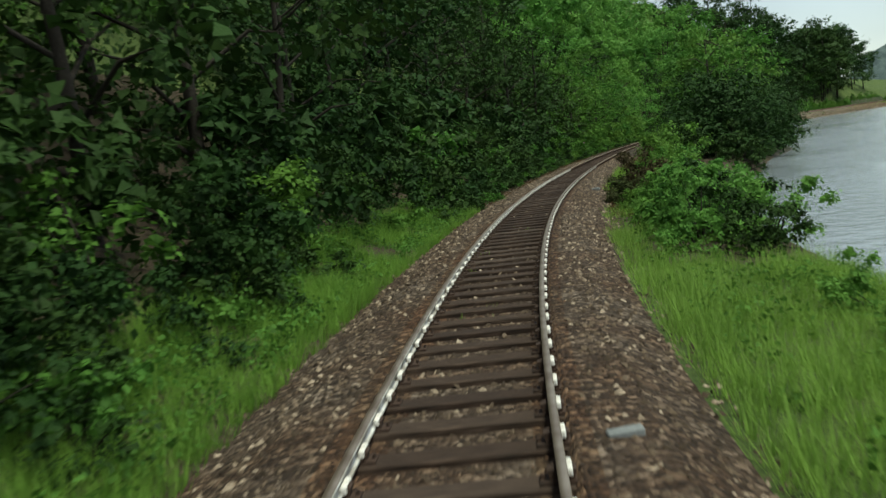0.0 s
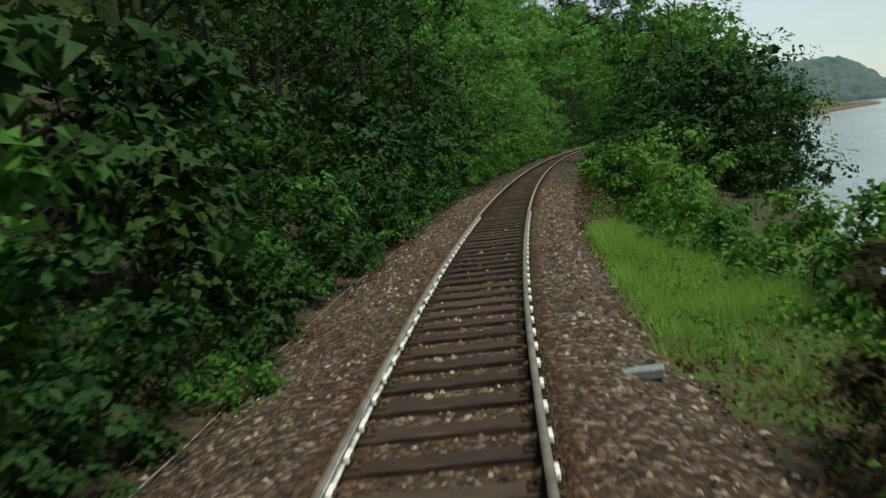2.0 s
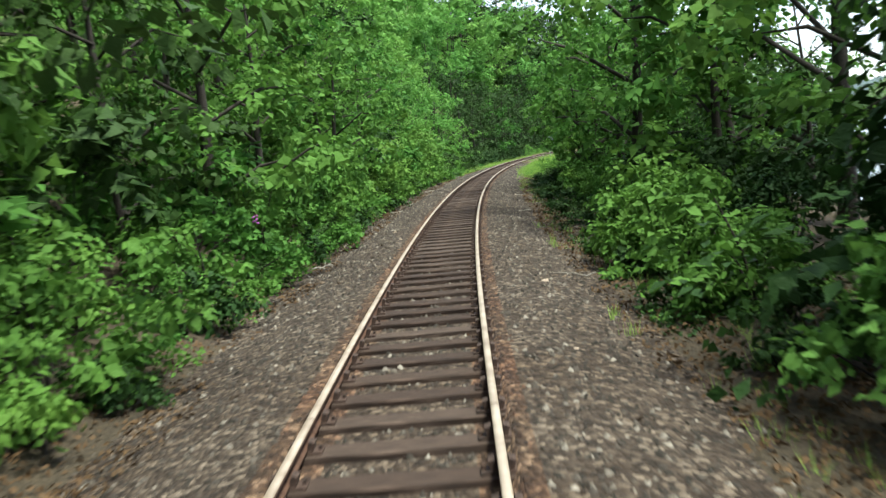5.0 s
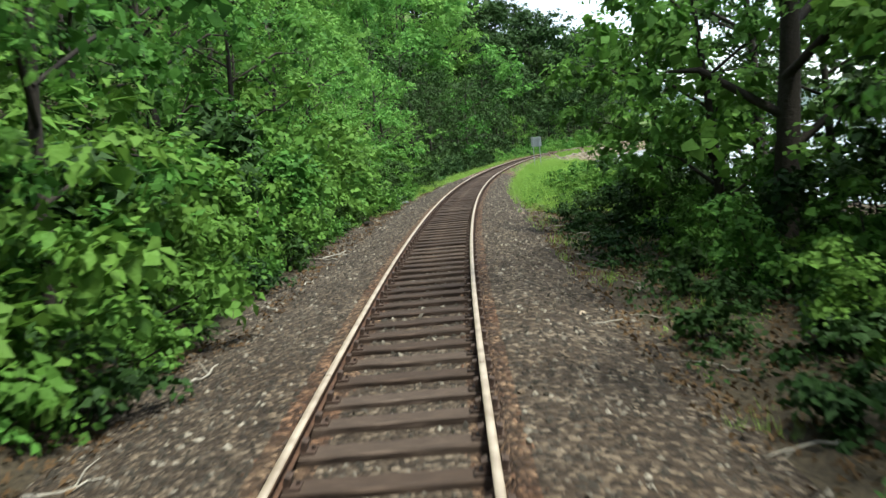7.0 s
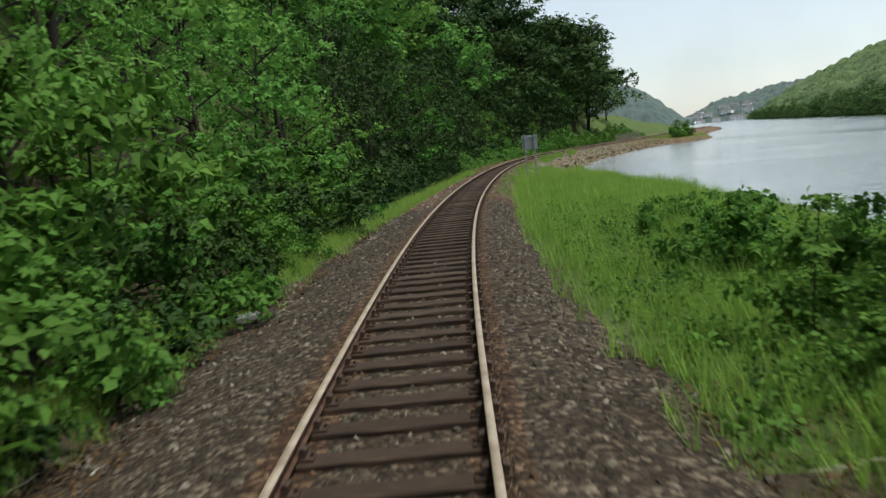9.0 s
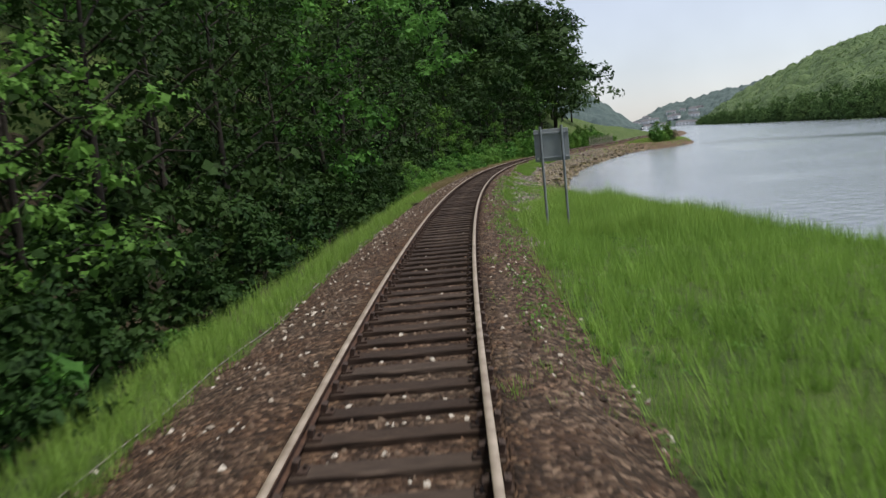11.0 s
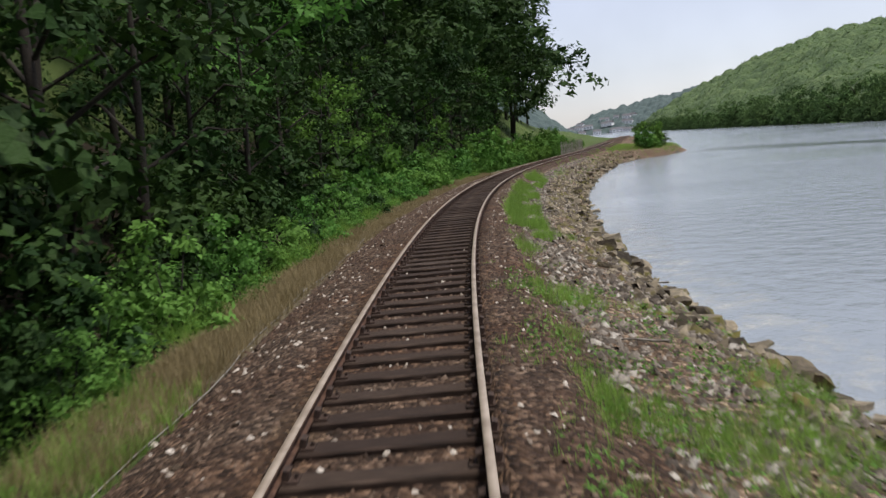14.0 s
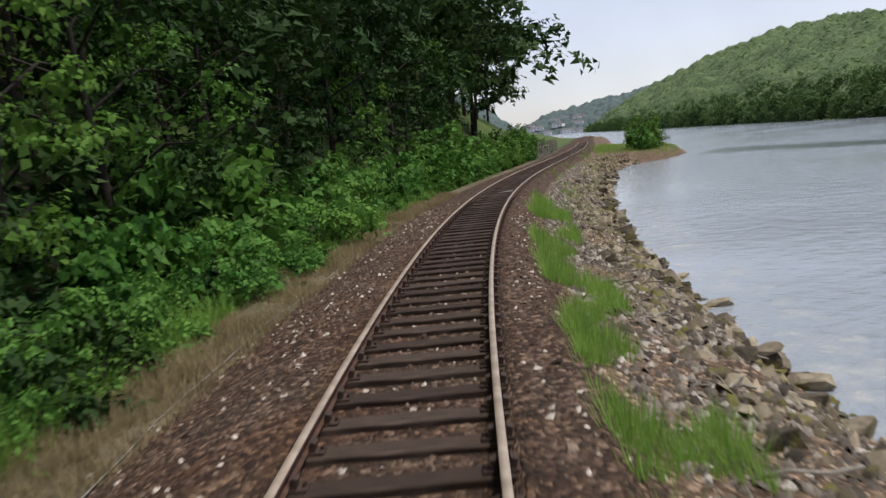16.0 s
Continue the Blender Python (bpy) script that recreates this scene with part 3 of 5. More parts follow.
# ---- ballast stones ----
def stones(name, rng, s0, s1, d0, d1, count, r0, r1, mat, label, keep=None):
    count = int(count * 1.1)
    s, d = rng.uniform(s0, s1, count), rng.uniform(d0, d1, count)
    if keep is not None:
        ok = keep(s, d)
        s, d = s[ok], d[ok]
    n = len(s)
    x, y = place(s, d)
    z = ground_z(s, d)
    c = np.stack([x, y, z], -1)
    peak = np.array([(1, 0, -0.3), (-1, 0, -0.3), (0, 1, -0.3), (0, -1, -0.3), (0.3, 0, 0.8), (-0.3, 0, 0.8)], float)
    tri = np.array([(0, 2, 4), (2, 5, 4), (2, 1, 5), (1, 3, 5), (3, 4, 5), (3, 0, 4)])
    v = peak[None] * rng.uniform(0.55, 1.25, (n, 6, 1)) + rng.normal(0, 0.16, (n, 6, 3))
    a = rng.uniform(0, 6.3, n)
    ca, sa = np.cos(a)[:, None], np.sin(a)[:, None]
    vx, vy = v[..., 0] * ca - v[..., 1] * sa, v[..., 0] * sa + v[..., 1] * ca
    tilt = rng.normal(0, 0.5, (n, 1))
    vz = v[..., 2] * 0.75 + vx * tilt
    r = rng.uniform(r0, r1, (n, 1))
    v = np.stack([vx * r, vy * r, vz * r], -1) + c[:, None]
    f = (np.arange(n)[:, None, None] * 6 + tri[None]).reshape(-1, 3)
    return tagged(new(name, mesh_of(name, v.reshape(-1, 3), f, mat)), label, "ballast", kind="stuff")


def on_bed(s, d):
    q = ((s + 8.0) / SPACING) % 1.0
    on_sleeper = (abs(d) < 1.25) & (abs(q - 0.5) < 0.21)
    near_rail = abs(abs(d) - 0.7525) < 0.06
    return (d > -edge_left(s) - 0.15) & (d < edge_right(s) + 0.2) & ~near_rail & (~on_sleeper | (np.sin(s * 57.1 + d * 91.7) > 0.93))


rng = np.random.default_rng(7)
stones("ballast_stones", rng, -4, 41, -3.5, 2.9, 28000, 0.024, 0.058, M_STONE, "loose angular brown ballast stones", lambda s, d: on_bed(s, d) & ((abs(d) < 0.56) | (abs(d) > 1.0)))
stones("brown_ballast_stones", rng, 94, 150, -3.5, 2.9, 33000, 0.022, 0.052, M_STONE_BROWN, "loose angular rust-brown ballast stones", lambda s, d: on_bed(s, d) & ((abs(d) < 0.56) | (abs(d) > 1.0)))
stones("grey_ballast_stones", rng, 41, 94, -3.5, 2.9, 32000, 0.022, 0.052, M_STONE_SHADED, "loose angular grey ballast stones, the trees' shade put into their colour", lambda s, d: on_bed(s, d) & ((abs(d) < 0.56) | (abs(d) > 1.0)))
stones("rusty_ballast_stones", rng, -4, 150, -1.05, 1.05, 17000, 0.018, 0.04, M_STONE_RUST, "rust-stained ballast stones beside the rails", lambda s, d: on_bed(s, d) & (abs(d) > 0.52))
stones("shingle_stones", rng, 103, 172, 1.5, 5.6, 36000, 0.025, 0.1, M_STONE_SHORE, "loose shingle and slate pieces on the bank", lambda s, d: (d < shore(s) - 0.5) & (d > edge_right(s)) & ((s > 117) | (d < np.interp(s, [103, 109, 117], [2.4, 3.1, 4.8]))))


def large_stones():
    """The largest loose stones beside the rails, one by one."""
    kinds = []
    for k in range(5):
        bm = bmesh.new()
        bmesh.ops.create_icosphere(bm, subdivisions=1, radius=0.5)
        for v in bm.verts:
            v.co *= 1 + 0.5 * noise.noise(v.co * 2.3 + Vector((k * 4.1, k * 1.3, 0)))
            v.co.z = max(-0.3, min(0.32, v.co.z))
        me = bpy.data.meshes.new("ballast_stone")
        bm.to_mesh(me)
        bm.free()
        me.materials.append(M_STONE)
        kinds.append(me)
    rr = random.Random(66)
    for i in range(295):
        s = -1 + 141 * i / 295
        side = rr.choice((-1, 1))
        d = side * rr.uniform(1.05, (float(edge_left(s)) if side < 0 else float(edge_right(s))) - 0.1)
        x, y, z = ground_at(s, d)
        size = rr.uniform(0.055, 0.11)
        ob = part("ballast_stone", rr.choice(kinds), None, GROUND)
        ob.matrix_basis = pose(x, y, z + size * 0.1, rr.uniform(-25, 25), rr.uniform(-25, 25), rr.uniform(0, 360)) @ Matrix.Diagonal((size * 1.3, size, size * 0.8, 1))


large_stones()


# ---- plants ----
def bush_kind(name, seed, wide, high, lumps, per, size, mat, label, category="bush", blade=True, thick=0.03):
    """A bush: bent stems and leaf clumps over a rounded, uneven outline."""
    rng, rr = np.random.default_rng(seed), random.Random(seed)
    c, r = [], []
    lobes = [(rr.uniform(-0.3, 0.3) * wide, rr.uniform(-0.3, 0.3) * wide, rr.uniform(0.7, 1.05)) for _ in range(4)]
    while len(c) < lumps:
        lx, ly, lh = rr.choice(lobes)
        a, e = rr.uniform(0, 6.283), math.acos(rr.uniform(0.0, 1))
        k = rr.uniform(0.55, 1.0)
        x, y = lx + math.cos(a) * math.sin(e) * wide * 0.34 * k, ly + math.sin(a) * math.sin(e) * wide * 0.34 * k
        c.append((x, y, max(0.12, math.cos(e) * high * lh * k + 0.1)))
        r.append(rr.uniform(0.14, 0.24) * (wide + high) * 0.5)
    v, f = foliage(rng, c, r, per, size, 0.62, blade)
    root = tagged(new(name), label, category)
    stems = []
    for _ in range(5):
        tx, ty, tz = rr.choice(c)
        stems.append(tube_arrays([(tx * 0.1, ty * 0.1, -0.25), (tx * 0.4, ty * 0.4, tz * 0.5), (tx * 0.9, ty * 0.9, tz)], [thick, thick * 0.65, 0.008], 5))
    sv, sf = join(stems)
    part("stem", mesh_of("stem", sv, sf, M_BARK), None, root)
    part("foliage", mesh_of("foliage", v, f, mat), None, root)
    return root


def tree_kind(name, seed, high, wide, low, lumps, per, size, mat, label, lean=0.0, thick=0.16, count=11, blade=False):
    """A tree: tapered trunk, limbs, and a crown of clumps carried by them."""
    rng, rr = np.random.default_rng(seed), random.Random(seed)
    root = tagged(new(name), label, "tree")
    top = high * 0.86
    trunk = [(lean * (t ** 2) * high + math.sin(t * 5 + seed) * 0.1, math.cos(t * 4 + seed) * 0.12 * t, -0.8 + (top + 0.8) * t) for t in np.linspace(0, 1, 8)]
    tv, tf = tube_arrays(trunk, list(np.linspace(thick, thick * 0.18, 8)), 8)
    bole = part("trunk", mesh_of("trunk", tv, tf, M_BARK, smooth=True), None, root)
    c, r = [], []
    for k in range(count):
        t = low + (0.97 - low) * (k + 0.5) / count
        z0 = t * top
        a = k * 2.4 + rr.uniform(-0.5, 0.5)
        shape = math.sin(math.pi * min(1, 0.18 + 0.82 * (t - low) / (1 - low) * 0.95)) ** 0.7
        ln = wide * 0.5 * max(0.28, shape) * rr.uniform(0.75, 1.1)
        px, py = lean * (t ** 2) * high, 0
        end = Vector((px + math.cos(a) * ln, py + math.sin(a) * ln, z0 + ln * rr.uniform(0.15, 0.5)))
        mid = Vector((px + math.cos(a) * ln * 0.5, py + math.sin(a) * ln * 0.5, z0 + ln * 0.28))
        lv, lf = tube_arrays([(px, py, z0 - 0.1), mid, mid.lerp(end, 0.5)], [thick * 0.4 * (1 - t * 0.5), thick * 0.24, 0.012], 5)
        part("limb", mesh_of("limb", lv, lf, M_BARK), None, bole)
        for _ in range(max(2, lumps // count)):
            q = rr.uniform(0.35, 1.05)
            c.append((px + (end.x - px) * q + rr.gauss(0, 0.07) * wide, py + (end.y - py) * q + rr.gauss(0, 0.07) * wide, z0 + (end.z - z0) * q + rr.gauss(0, 0.04) * high))
            r.append(rr.uniform(0.1, 0.19) * wide)
    v, f = foliage(rng, c, r, per, size, 0.62 if blade else 0.85, blade)
    part("crown", mesh_of("crown", v, f, mat), None, root)
    return root


def scatter(kinds, spots, group, seed, lo=0.8, hi=1.2, sink=0.05):
    """Copies of the kinds at (s, d) spots on the ground, each turned and sized its own way."""
    rr = random.Random(seed)
    for n, spot in enumerate(spots):
        s, d = spot[:2]
        k = kinds[n % len(kinds)] if len(kinds) < 3 else rr.choice(kinds)
        x, y, z = ground_at(s, d)
        size = rr.uniform(lo, hi) * (spot[2] if len(spot) > 2 else 1)
        m = pose(x, y, max(z, WATER - 0.2) - sink, rr.uniform(-4, 4), rr.uniform(-4, 4), rr.uniform(0, 360)) @ Matrix.Diagonal((size * rr.uniform(0.9, 1.15), size * rr.uniform(0.9, 1.15), size, 1))
        ob = copy_thing(k, m)
        ob.matrix_basis = m
        tagged(ob, group=group)


def thicken(spots):
    """Every spot and a second, slightly smaller one a little further on."""
    return [q for s, d, k in spots for q in ((s - 0.25, d, k), (s + 0.45, d + 0.25, k * 0.9))]


def retire(kinds):
    """The patterns themselves leave the scene once they have been copied."""
    for k in kinds:
        for o in (*k.children_recursive, k):
            bpy.data.objects.remove(o)


rr = random.Random(21)
HAZEL = "dense green hazel and bramble bush on the railway bank"
SHADED = "bush on the railway bank, shade put into its dark leaf colour"
BUSH = [bush_kind("hazel_bush", i, 2.4, 1.9, 20, 45, 0.13, M_LEAF, HAZEL, "hazel bush") for i in (1, 2, 3)]
BUSH_LIT = [bush_kind("hazel_bush", i, 2.4, 1.9, 20, 45, 0.13, M_LEAF_LIT, "dense hazel bush beside the ballast, daylight put into its leaf colour", "hazel bush") for i in (21, 22, 23)]
BUSH_SMALL = [bush_kind("young_bush", i, 2.2, 1.9, 18, 30, 0.17, M_LEAF, "low green young bush on the river bank", "young bush") for i in (24, 25)]
BUSH_DARK = [bush_kind("ivy_bush", i, 2.6, 2.3, 20, 45, 0.13, M_LEAF_SHADED, SHADED, "ivy bush") for i in (4, 5, 6)]
BUSH_DARK_SMALL = [bush_kind("ivy_bush", i, 2.4, 2.0, 18, 30, 0.17, M_LEAF_SHADED, "low bush at the ballast edge, shade put into its dark leaf colour", "ivy bush") for i in (44, 45)]
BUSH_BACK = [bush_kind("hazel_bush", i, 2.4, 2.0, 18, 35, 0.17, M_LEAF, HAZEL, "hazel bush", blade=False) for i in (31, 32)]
BUSH_DARK_BACK = [bush_kind("ivy_bush", i, 2.6, 2.3, 18, 35, 0.17, M_LEAF_SHADED, SHADED, "ivy bush", blade=False) for i in (34, 35)]
BUSH_HEDGE = [bush_kind("hedge_bush", i, 2.4, 2.0, 22, 25, 0.2, M_LEAF, "rough green hedge bush beyond the wood", "hedge bush") for i in (26, 29)]
BRAMBLE = [bush_kind("bramble", i, 1.6, 0.8, 14, 35, 0.11, m, "low green bramble clump at the ballast edge", "bramble") for i, m in ((7, M_LEAF), (8, M_LEAF_SHADED))]
BRAMBLE_LOW = [bush_kind("fern_clump", i, 1.4, 0.55, 12, 35, 0.13, M_LEAF_SHADED, "low dark green ferns and ivy on the leaf litter", "fern") for i in (27, 28)]
GORSE = [bush_kind("gorse_bush", i, 2.2, 1.6, 34, 130, 0.075, M_LEAF_BROWN, "withered brown gorse bush beside the track", "gorse") for i in (9, 10)]
TREE_LIT = [tree_kind("tree", i, 8.5, 6.5, 0.1, 40, 50, 0.175, M_LEAF_LIT, "leafy tree on the wooded slope, daylight put into its leaf colour", blade=True) for i in (111, 112)]
RIVER_TREE = [bush_kind("willow_tree", i, 7.0, 5.6, 75, 150, 0.17, M_LEAF_SHADED, "broad round willow hanging down to the river", "tree", thick=0.16) for i in (113, 114)]
TREE = [tree_kind("tree", i, 8.5, 6.5, 0.12, 40, 50, 0.175, M_LEAF, "leafy green tree on the wooded slope", blade=True) for i in (11, 12, 13)]
TREE_DARK = [tree_kind("tree", i, 9.5, 7.0, 0.1, 40, 50, 0.175, M_LEAF_SHADED, "leafy tree on the wooded slope, shade put into its dark leaf colour", blade=True) for i in (14, 15, 16)]
TREE_BACK = [tree_kind("tree", i, 14, 10, 0.15, 48, 35, 0.36, M_LEAF_SHADED, "tall broad tree high on the wooded slope", count=5) for i in (17, 18)]
TREE_BACK_LIT = [tree_kind("tree", i, 14, 10, 0.15, 48, 35, 0.36, M_LEAF_LIT, "tall tree on the wooded slope, daylight put into its leaf colour", count=5) for i in (38, 39)]
TREE_BIG = [tree_kind("tree", 37, 10.5, 8.0, 0.2, 64, 50, 0.18, M_LEAF, "broad tree with a thick dark trunk by the river", thick=0.27, blade=True)]
TREE_THIN = [tree_kind("tree", i, 8.0, 5.0, 0.12, 54, 45, 0.16, M_LEAF, "slender tree with a dark bare trunk by the river", thick=0.13, blade=True) for i in (19, 20)]

# the wooded slope along the outside of the curve
spots_a, spots_b, spots_low, back_a, back_b = [], [], [], [], []
turn_about = False
s = -10.0
while s < 150:
    e = float(edge_left(s))
    if s < 17:
        base = e + 2.1
    elif s < 86:
        base = e + 0.9
    elif s < 97:
        base = e + 1.7
    elif s < 134:
        base = e + 2.9
    else:
        base = e + 2.5
    # shaded stretches of the slope get bushes of the darkened leaf
    (spots_a if 42 < s < 70 or (6 < s < 42 and int(s * 7) % 3 == 0) or s > 134 or (70 <= s < 97 and rr.random() < 0.4) else spots_b).append((s, -(base + rr.uniform(0, 0.5)), rr.uniform(0.8, 1.05)))
    turn_about = not turn_about
    if turn_about:
        (back_a if rr.random() < (0.75 if 42 < s < 95 else 0.06 if s > 96 or s < 36 else 0.35) else back_b).append((s + 0.6, -(base + 1.6 + rr.uniform(-0.2, 0.4)), rr.uniform(1.1, 1.5)))
    if 96 < s < 150 and turn_about:
        back_b.append((s + 0.3, -(base + 3.4), 1.6))
    if turn_about and 12 < s < 97:
        (back_a if 44 < s else back_b).append((s + 0.2, -(base + 3.1 + rr.uniform(-0.3, 0.3)), rr.uniform(1.5, 1.8)))
    if 26 < s < 84:
        spots_low.append((s + rr.uniform(-0.3, 0.3), -(base - 0.5 + rr.uniform(-0.2, 0.2))))
    elif rr.random() < 0.35:
        spots_low.append((s, -(base - 0.9 + rr.uniform(-0.3, 0.3))))
    if s > 122 and rr.random() < 0.6:
        spots_low.append((s + 0.8, -(base - 0.9 + rr.uniform(-0.3, 0.3)), 1.1))
    s += 1.15
scatter(BUSH, spots_a, "bushes on the wooded slope", 31)
scatter(BUSH_DARK, spots_b, "bushes on the wooded slope", 32)
scatter(BUSH_BACK, back_a, "bushes on the wooded slope", 34)
scatter(BUSH_DARK_BACK, back_b, "bushes on the wooded slope", 35)
spots_low += [(q, -(3.2 + 0.4 * (k % 2)), 0.75) for k, q in enumerate(np.arange(0, 11, 0.95))]
scatter(BUSH, [(q, -(float(edge_left(q)) + 1.5 + 0.4 * (k % 2)), 1.25 + 0.1 * (k % 3)) for k, q in enumerate(np.arange(58, 79, 1.25))], "bushes on the wooded slope", 69)
scatter(BRAMBLE, spots_low, "brambles along the track", 33, 0.7, 1.3)

front, front_dark, back = [], [], []
s = -12.0
while s < 188:
    e = float(edge_left(s))
    # along the brightly lit stretch few trees take the darkened leaf
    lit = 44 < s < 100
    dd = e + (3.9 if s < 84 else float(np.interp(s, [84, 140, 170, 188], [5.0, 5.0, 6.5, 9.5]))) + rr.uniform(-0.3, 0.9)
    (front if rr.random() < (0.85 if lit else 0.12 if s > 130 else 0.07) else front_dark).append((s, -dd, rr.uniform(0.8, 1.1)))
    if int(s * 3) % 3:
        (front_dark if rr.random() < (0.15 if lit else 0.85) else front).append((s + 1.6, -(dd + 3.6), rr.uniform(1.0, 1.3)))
    back.append((s + rr.uniform(-1, 1), -(dd + 9.5 + rr.uniform(-1, 2)), rr.uniform(1.0, 1.3)))
    if int(s) % 2 == 0:
        back.append((s + rr.uniform(-1, 1), -(dd + 18 + rr.uniform(-2, 3)), rr.uniform(1.2, 1.5)))
    s += 2.8
back += [(s, -(11 + 3 * (i % 3)), 1.55) for i, s in enumerate(np.arange(162, 192, 2.2))]
back += [(s, -(10.5 + 2.5 * (i % 2)), 1.2) for i, s in enumerate(range(140, 190, 4))]
front_dark += [(36, -5.2, 0.95), (41, -5.0, 1.0), (46, -5.2, 0.95), (50, -5.4, 0.95)]
front += [(60.5, -4.7, 1.0), (64.0, -4.5, 1.05), (62.3, -5.6, 1.1), (57, -6.2, 1.0), (52, -5.0, 1.0), (55, -4.9, 1.0)]
scatter(TREE, [q for q in front if not 83 < q[0] < 100], "trees on the wooded slope", 41)
scatter(TREE_LIT, [q for q in front if 83 < q[0] < 100], "trees on the wooded slope", 45)
opening = [q for q in front_dark if 99 < q[0] < 130 and q[1] < -8.6]
middle = [q for q in front_dark if 113 < q[0] < 128 and q[1] >= -8.6][::2]
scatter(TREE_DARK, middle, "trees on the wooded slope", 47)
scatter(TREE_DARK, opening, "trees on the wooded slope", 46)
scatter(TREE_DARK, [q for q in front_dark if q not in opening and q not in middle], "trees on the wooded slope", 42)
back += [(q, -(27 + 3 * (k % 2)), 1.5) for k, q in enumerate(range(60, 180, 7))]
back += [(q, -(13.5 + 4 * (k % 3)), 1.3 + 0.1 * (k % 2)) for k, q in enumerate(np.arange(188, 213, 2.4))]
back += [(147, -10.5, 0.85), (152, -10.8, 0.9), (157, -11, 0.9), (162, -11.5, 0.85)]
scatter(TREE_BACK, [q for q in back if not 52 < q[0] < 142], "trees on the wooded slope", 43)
scatter(TREE_BACK_LIT, [q for q in back if 52 < q[0] < 142], "trees on the wooded slope", 44)

# river side, first curve: bushes, the withered gorse and a broad tree over the water
RIVER_SPOTS = ([(13, 4.2, 0.6), (15.5, 4.6, 0.7), (17, 5.2, 0.7), (21, 4.6, 0.8), (22, 4.0, 0.7), (25, 5.0, 0.9), (28, 5.2, 1), (31, 3.6, 1), (32, 4.4, 1.1), (33.5, 3.2, 1), (36, 3.6, 1.1), (38, 4.6, 1.1), (40, 3.6, 1.0), (42.5, 4.2, 1.1),
                (45, 4.4, 1), (48, 4.6, 0.9), (50.5, 4.0, 0.95), (53, 4.6, 0.8), (56, 5, 0.75), (60, 4.8, 0.6), (64, 5.2, 0.6), (67, 4.8, 0.55), (79, 4.6, 0.6), (81.5, 5.4, 0.7), (83, 5.2, 0.75), (85, 5.8, 0.6), (78.5, 5.4, 0.7), (80.5, 7, 0.9), (82, 7.4, 0.9), (84, 7.6, 0.8), (9, 6.0, 0.6), (6, 5.4, 0.5), (15, 3.3, 0.45), (10.6, 3.6, 0.55), (12.2, 3.4, 0.55), (14.4, 3.4, 0.5), (11.5, 4.0, 0.6), (13.3, 3.3, 0.5), (16.2, 3.4, 0.5), (12.5, 5.2, 0.65), (14.5, 5.5, 0.65), (50.3, 4.2, 1.1), (51.9, 4.8, 1.1), (76.5, 4.2, 0.5), (78, 3.8, 0.45), (80, 4.4, 0.55), (86.5, 4.6, 0.5), (88, 6, 0.6)] + [(q, 5.2 + 0.8 * (k % 2), 0.75) for k, q in enumerate(np.arange(51.5, 71, 1.2))]
               + [(23.5, 6.0, 0.9), (26, 6.6, 0.6), (29, 7.2, 0.6), (32, 7.6, 0.6), (21, 6.2, 0.8), (27, 5.8, 1.0), (31.5, 5.2, 1.1), (34.5, 5.2, 1.2), (38.5, 5.0, 1.2), (36.5, 5.8, 1.1)])
NEAR_SPOTS = [(12.2, 3.55, 0.55), (13.2, 3.6, 0.62), (14.4, 3.7, 0.64), (15.5, 3.85, 0.62), (16.5, 4.05, 0.62), (10.6, 3.9, 0.6), (11.6, 4.1, 0.78), (12.7, 4.0, 0.85), (13.9, 4.2, 0.85), (15.0, 4.3, 0.8), (16.0, 4.8, 0.7), (11.8, 5.6, 0.8), (13.4, 5.7, 0.9), (15.2, 5.9, 0.85), (17.0, 5.8, 0.85), (18.8, 5.6, 0.9), (19.6, 4.9, 0.7), (20.6, 4.6, 0.85), (21.6, 5.2, 0.95), (22.8, 4.6, 0.9), (24.2, 5.2, 0.9),
              (25.8, 4.5, 0.8), (27.2, 4.3, 0.85), (28.6, 4.6, 0.95), (30.2, 4.7, 1.05), (31.8, 4.9, 1.15), (33.6, 5.2, 1.5), (35.4, 5.0, 1.3), (37.2, 4.8, 1.3), (39.0, 4.7, 1.2), (41.0, 4.6, 1.1), (5.6, 4.9, 0.5), (4.4, 4.6, 0.5), (6.9, 5.2, 0.5), (3.4, 4.3, 0.4)]
scatter(BUSH_LIT, [q for q in NEAR_SPOTS if q[0] < 20], "bushes on the river side", 67, 0.9, 1.1)
scatter(BUSH, [(16.7, 3.1, 0.42), (16.1, 3.15, 0.45), (17.3, 2.95, 0.35), (14.2, 3.3, 0.45), (14.9, 3.4, 0.5), (15.6, 3.5, 0.5), (16.2, 3.6, 0.55), (16.8, 4.0, 0.6)] + [q for q in NEAR_SPOTS if q[0] >= 20], "bushes on the river side", 68, 0.9, 1.1)
RIVER_SPOTS = thicken([q for q in RIVER_SPOTS if q[0] > 42])
scatter(BUSH, [q for q in RIVER_SPOTS if q[2] >= 0.75 and not 29 < q[0] < 47], "bushes on the river side", 51)
scatter(BUSH_LIT, [q for q in RIVER_SPOTS if q[2] >= 0.75 and 29 < q[0] < 47], "bushes on the river side", 63)
scatter(BUSH_SMALL, [q for q in RIVER_SPOTS if q[2] < 0.75], "bushes on the river side", 61)
scatter(RIVER_TREE, [(39.5, 9.6, 1.05), (45, 9.6, 1.25), (49, 10.8, 1.1), (61.5, 11, 1.0), (67, 11, 1.05)], "broad round trees at the water", 62)
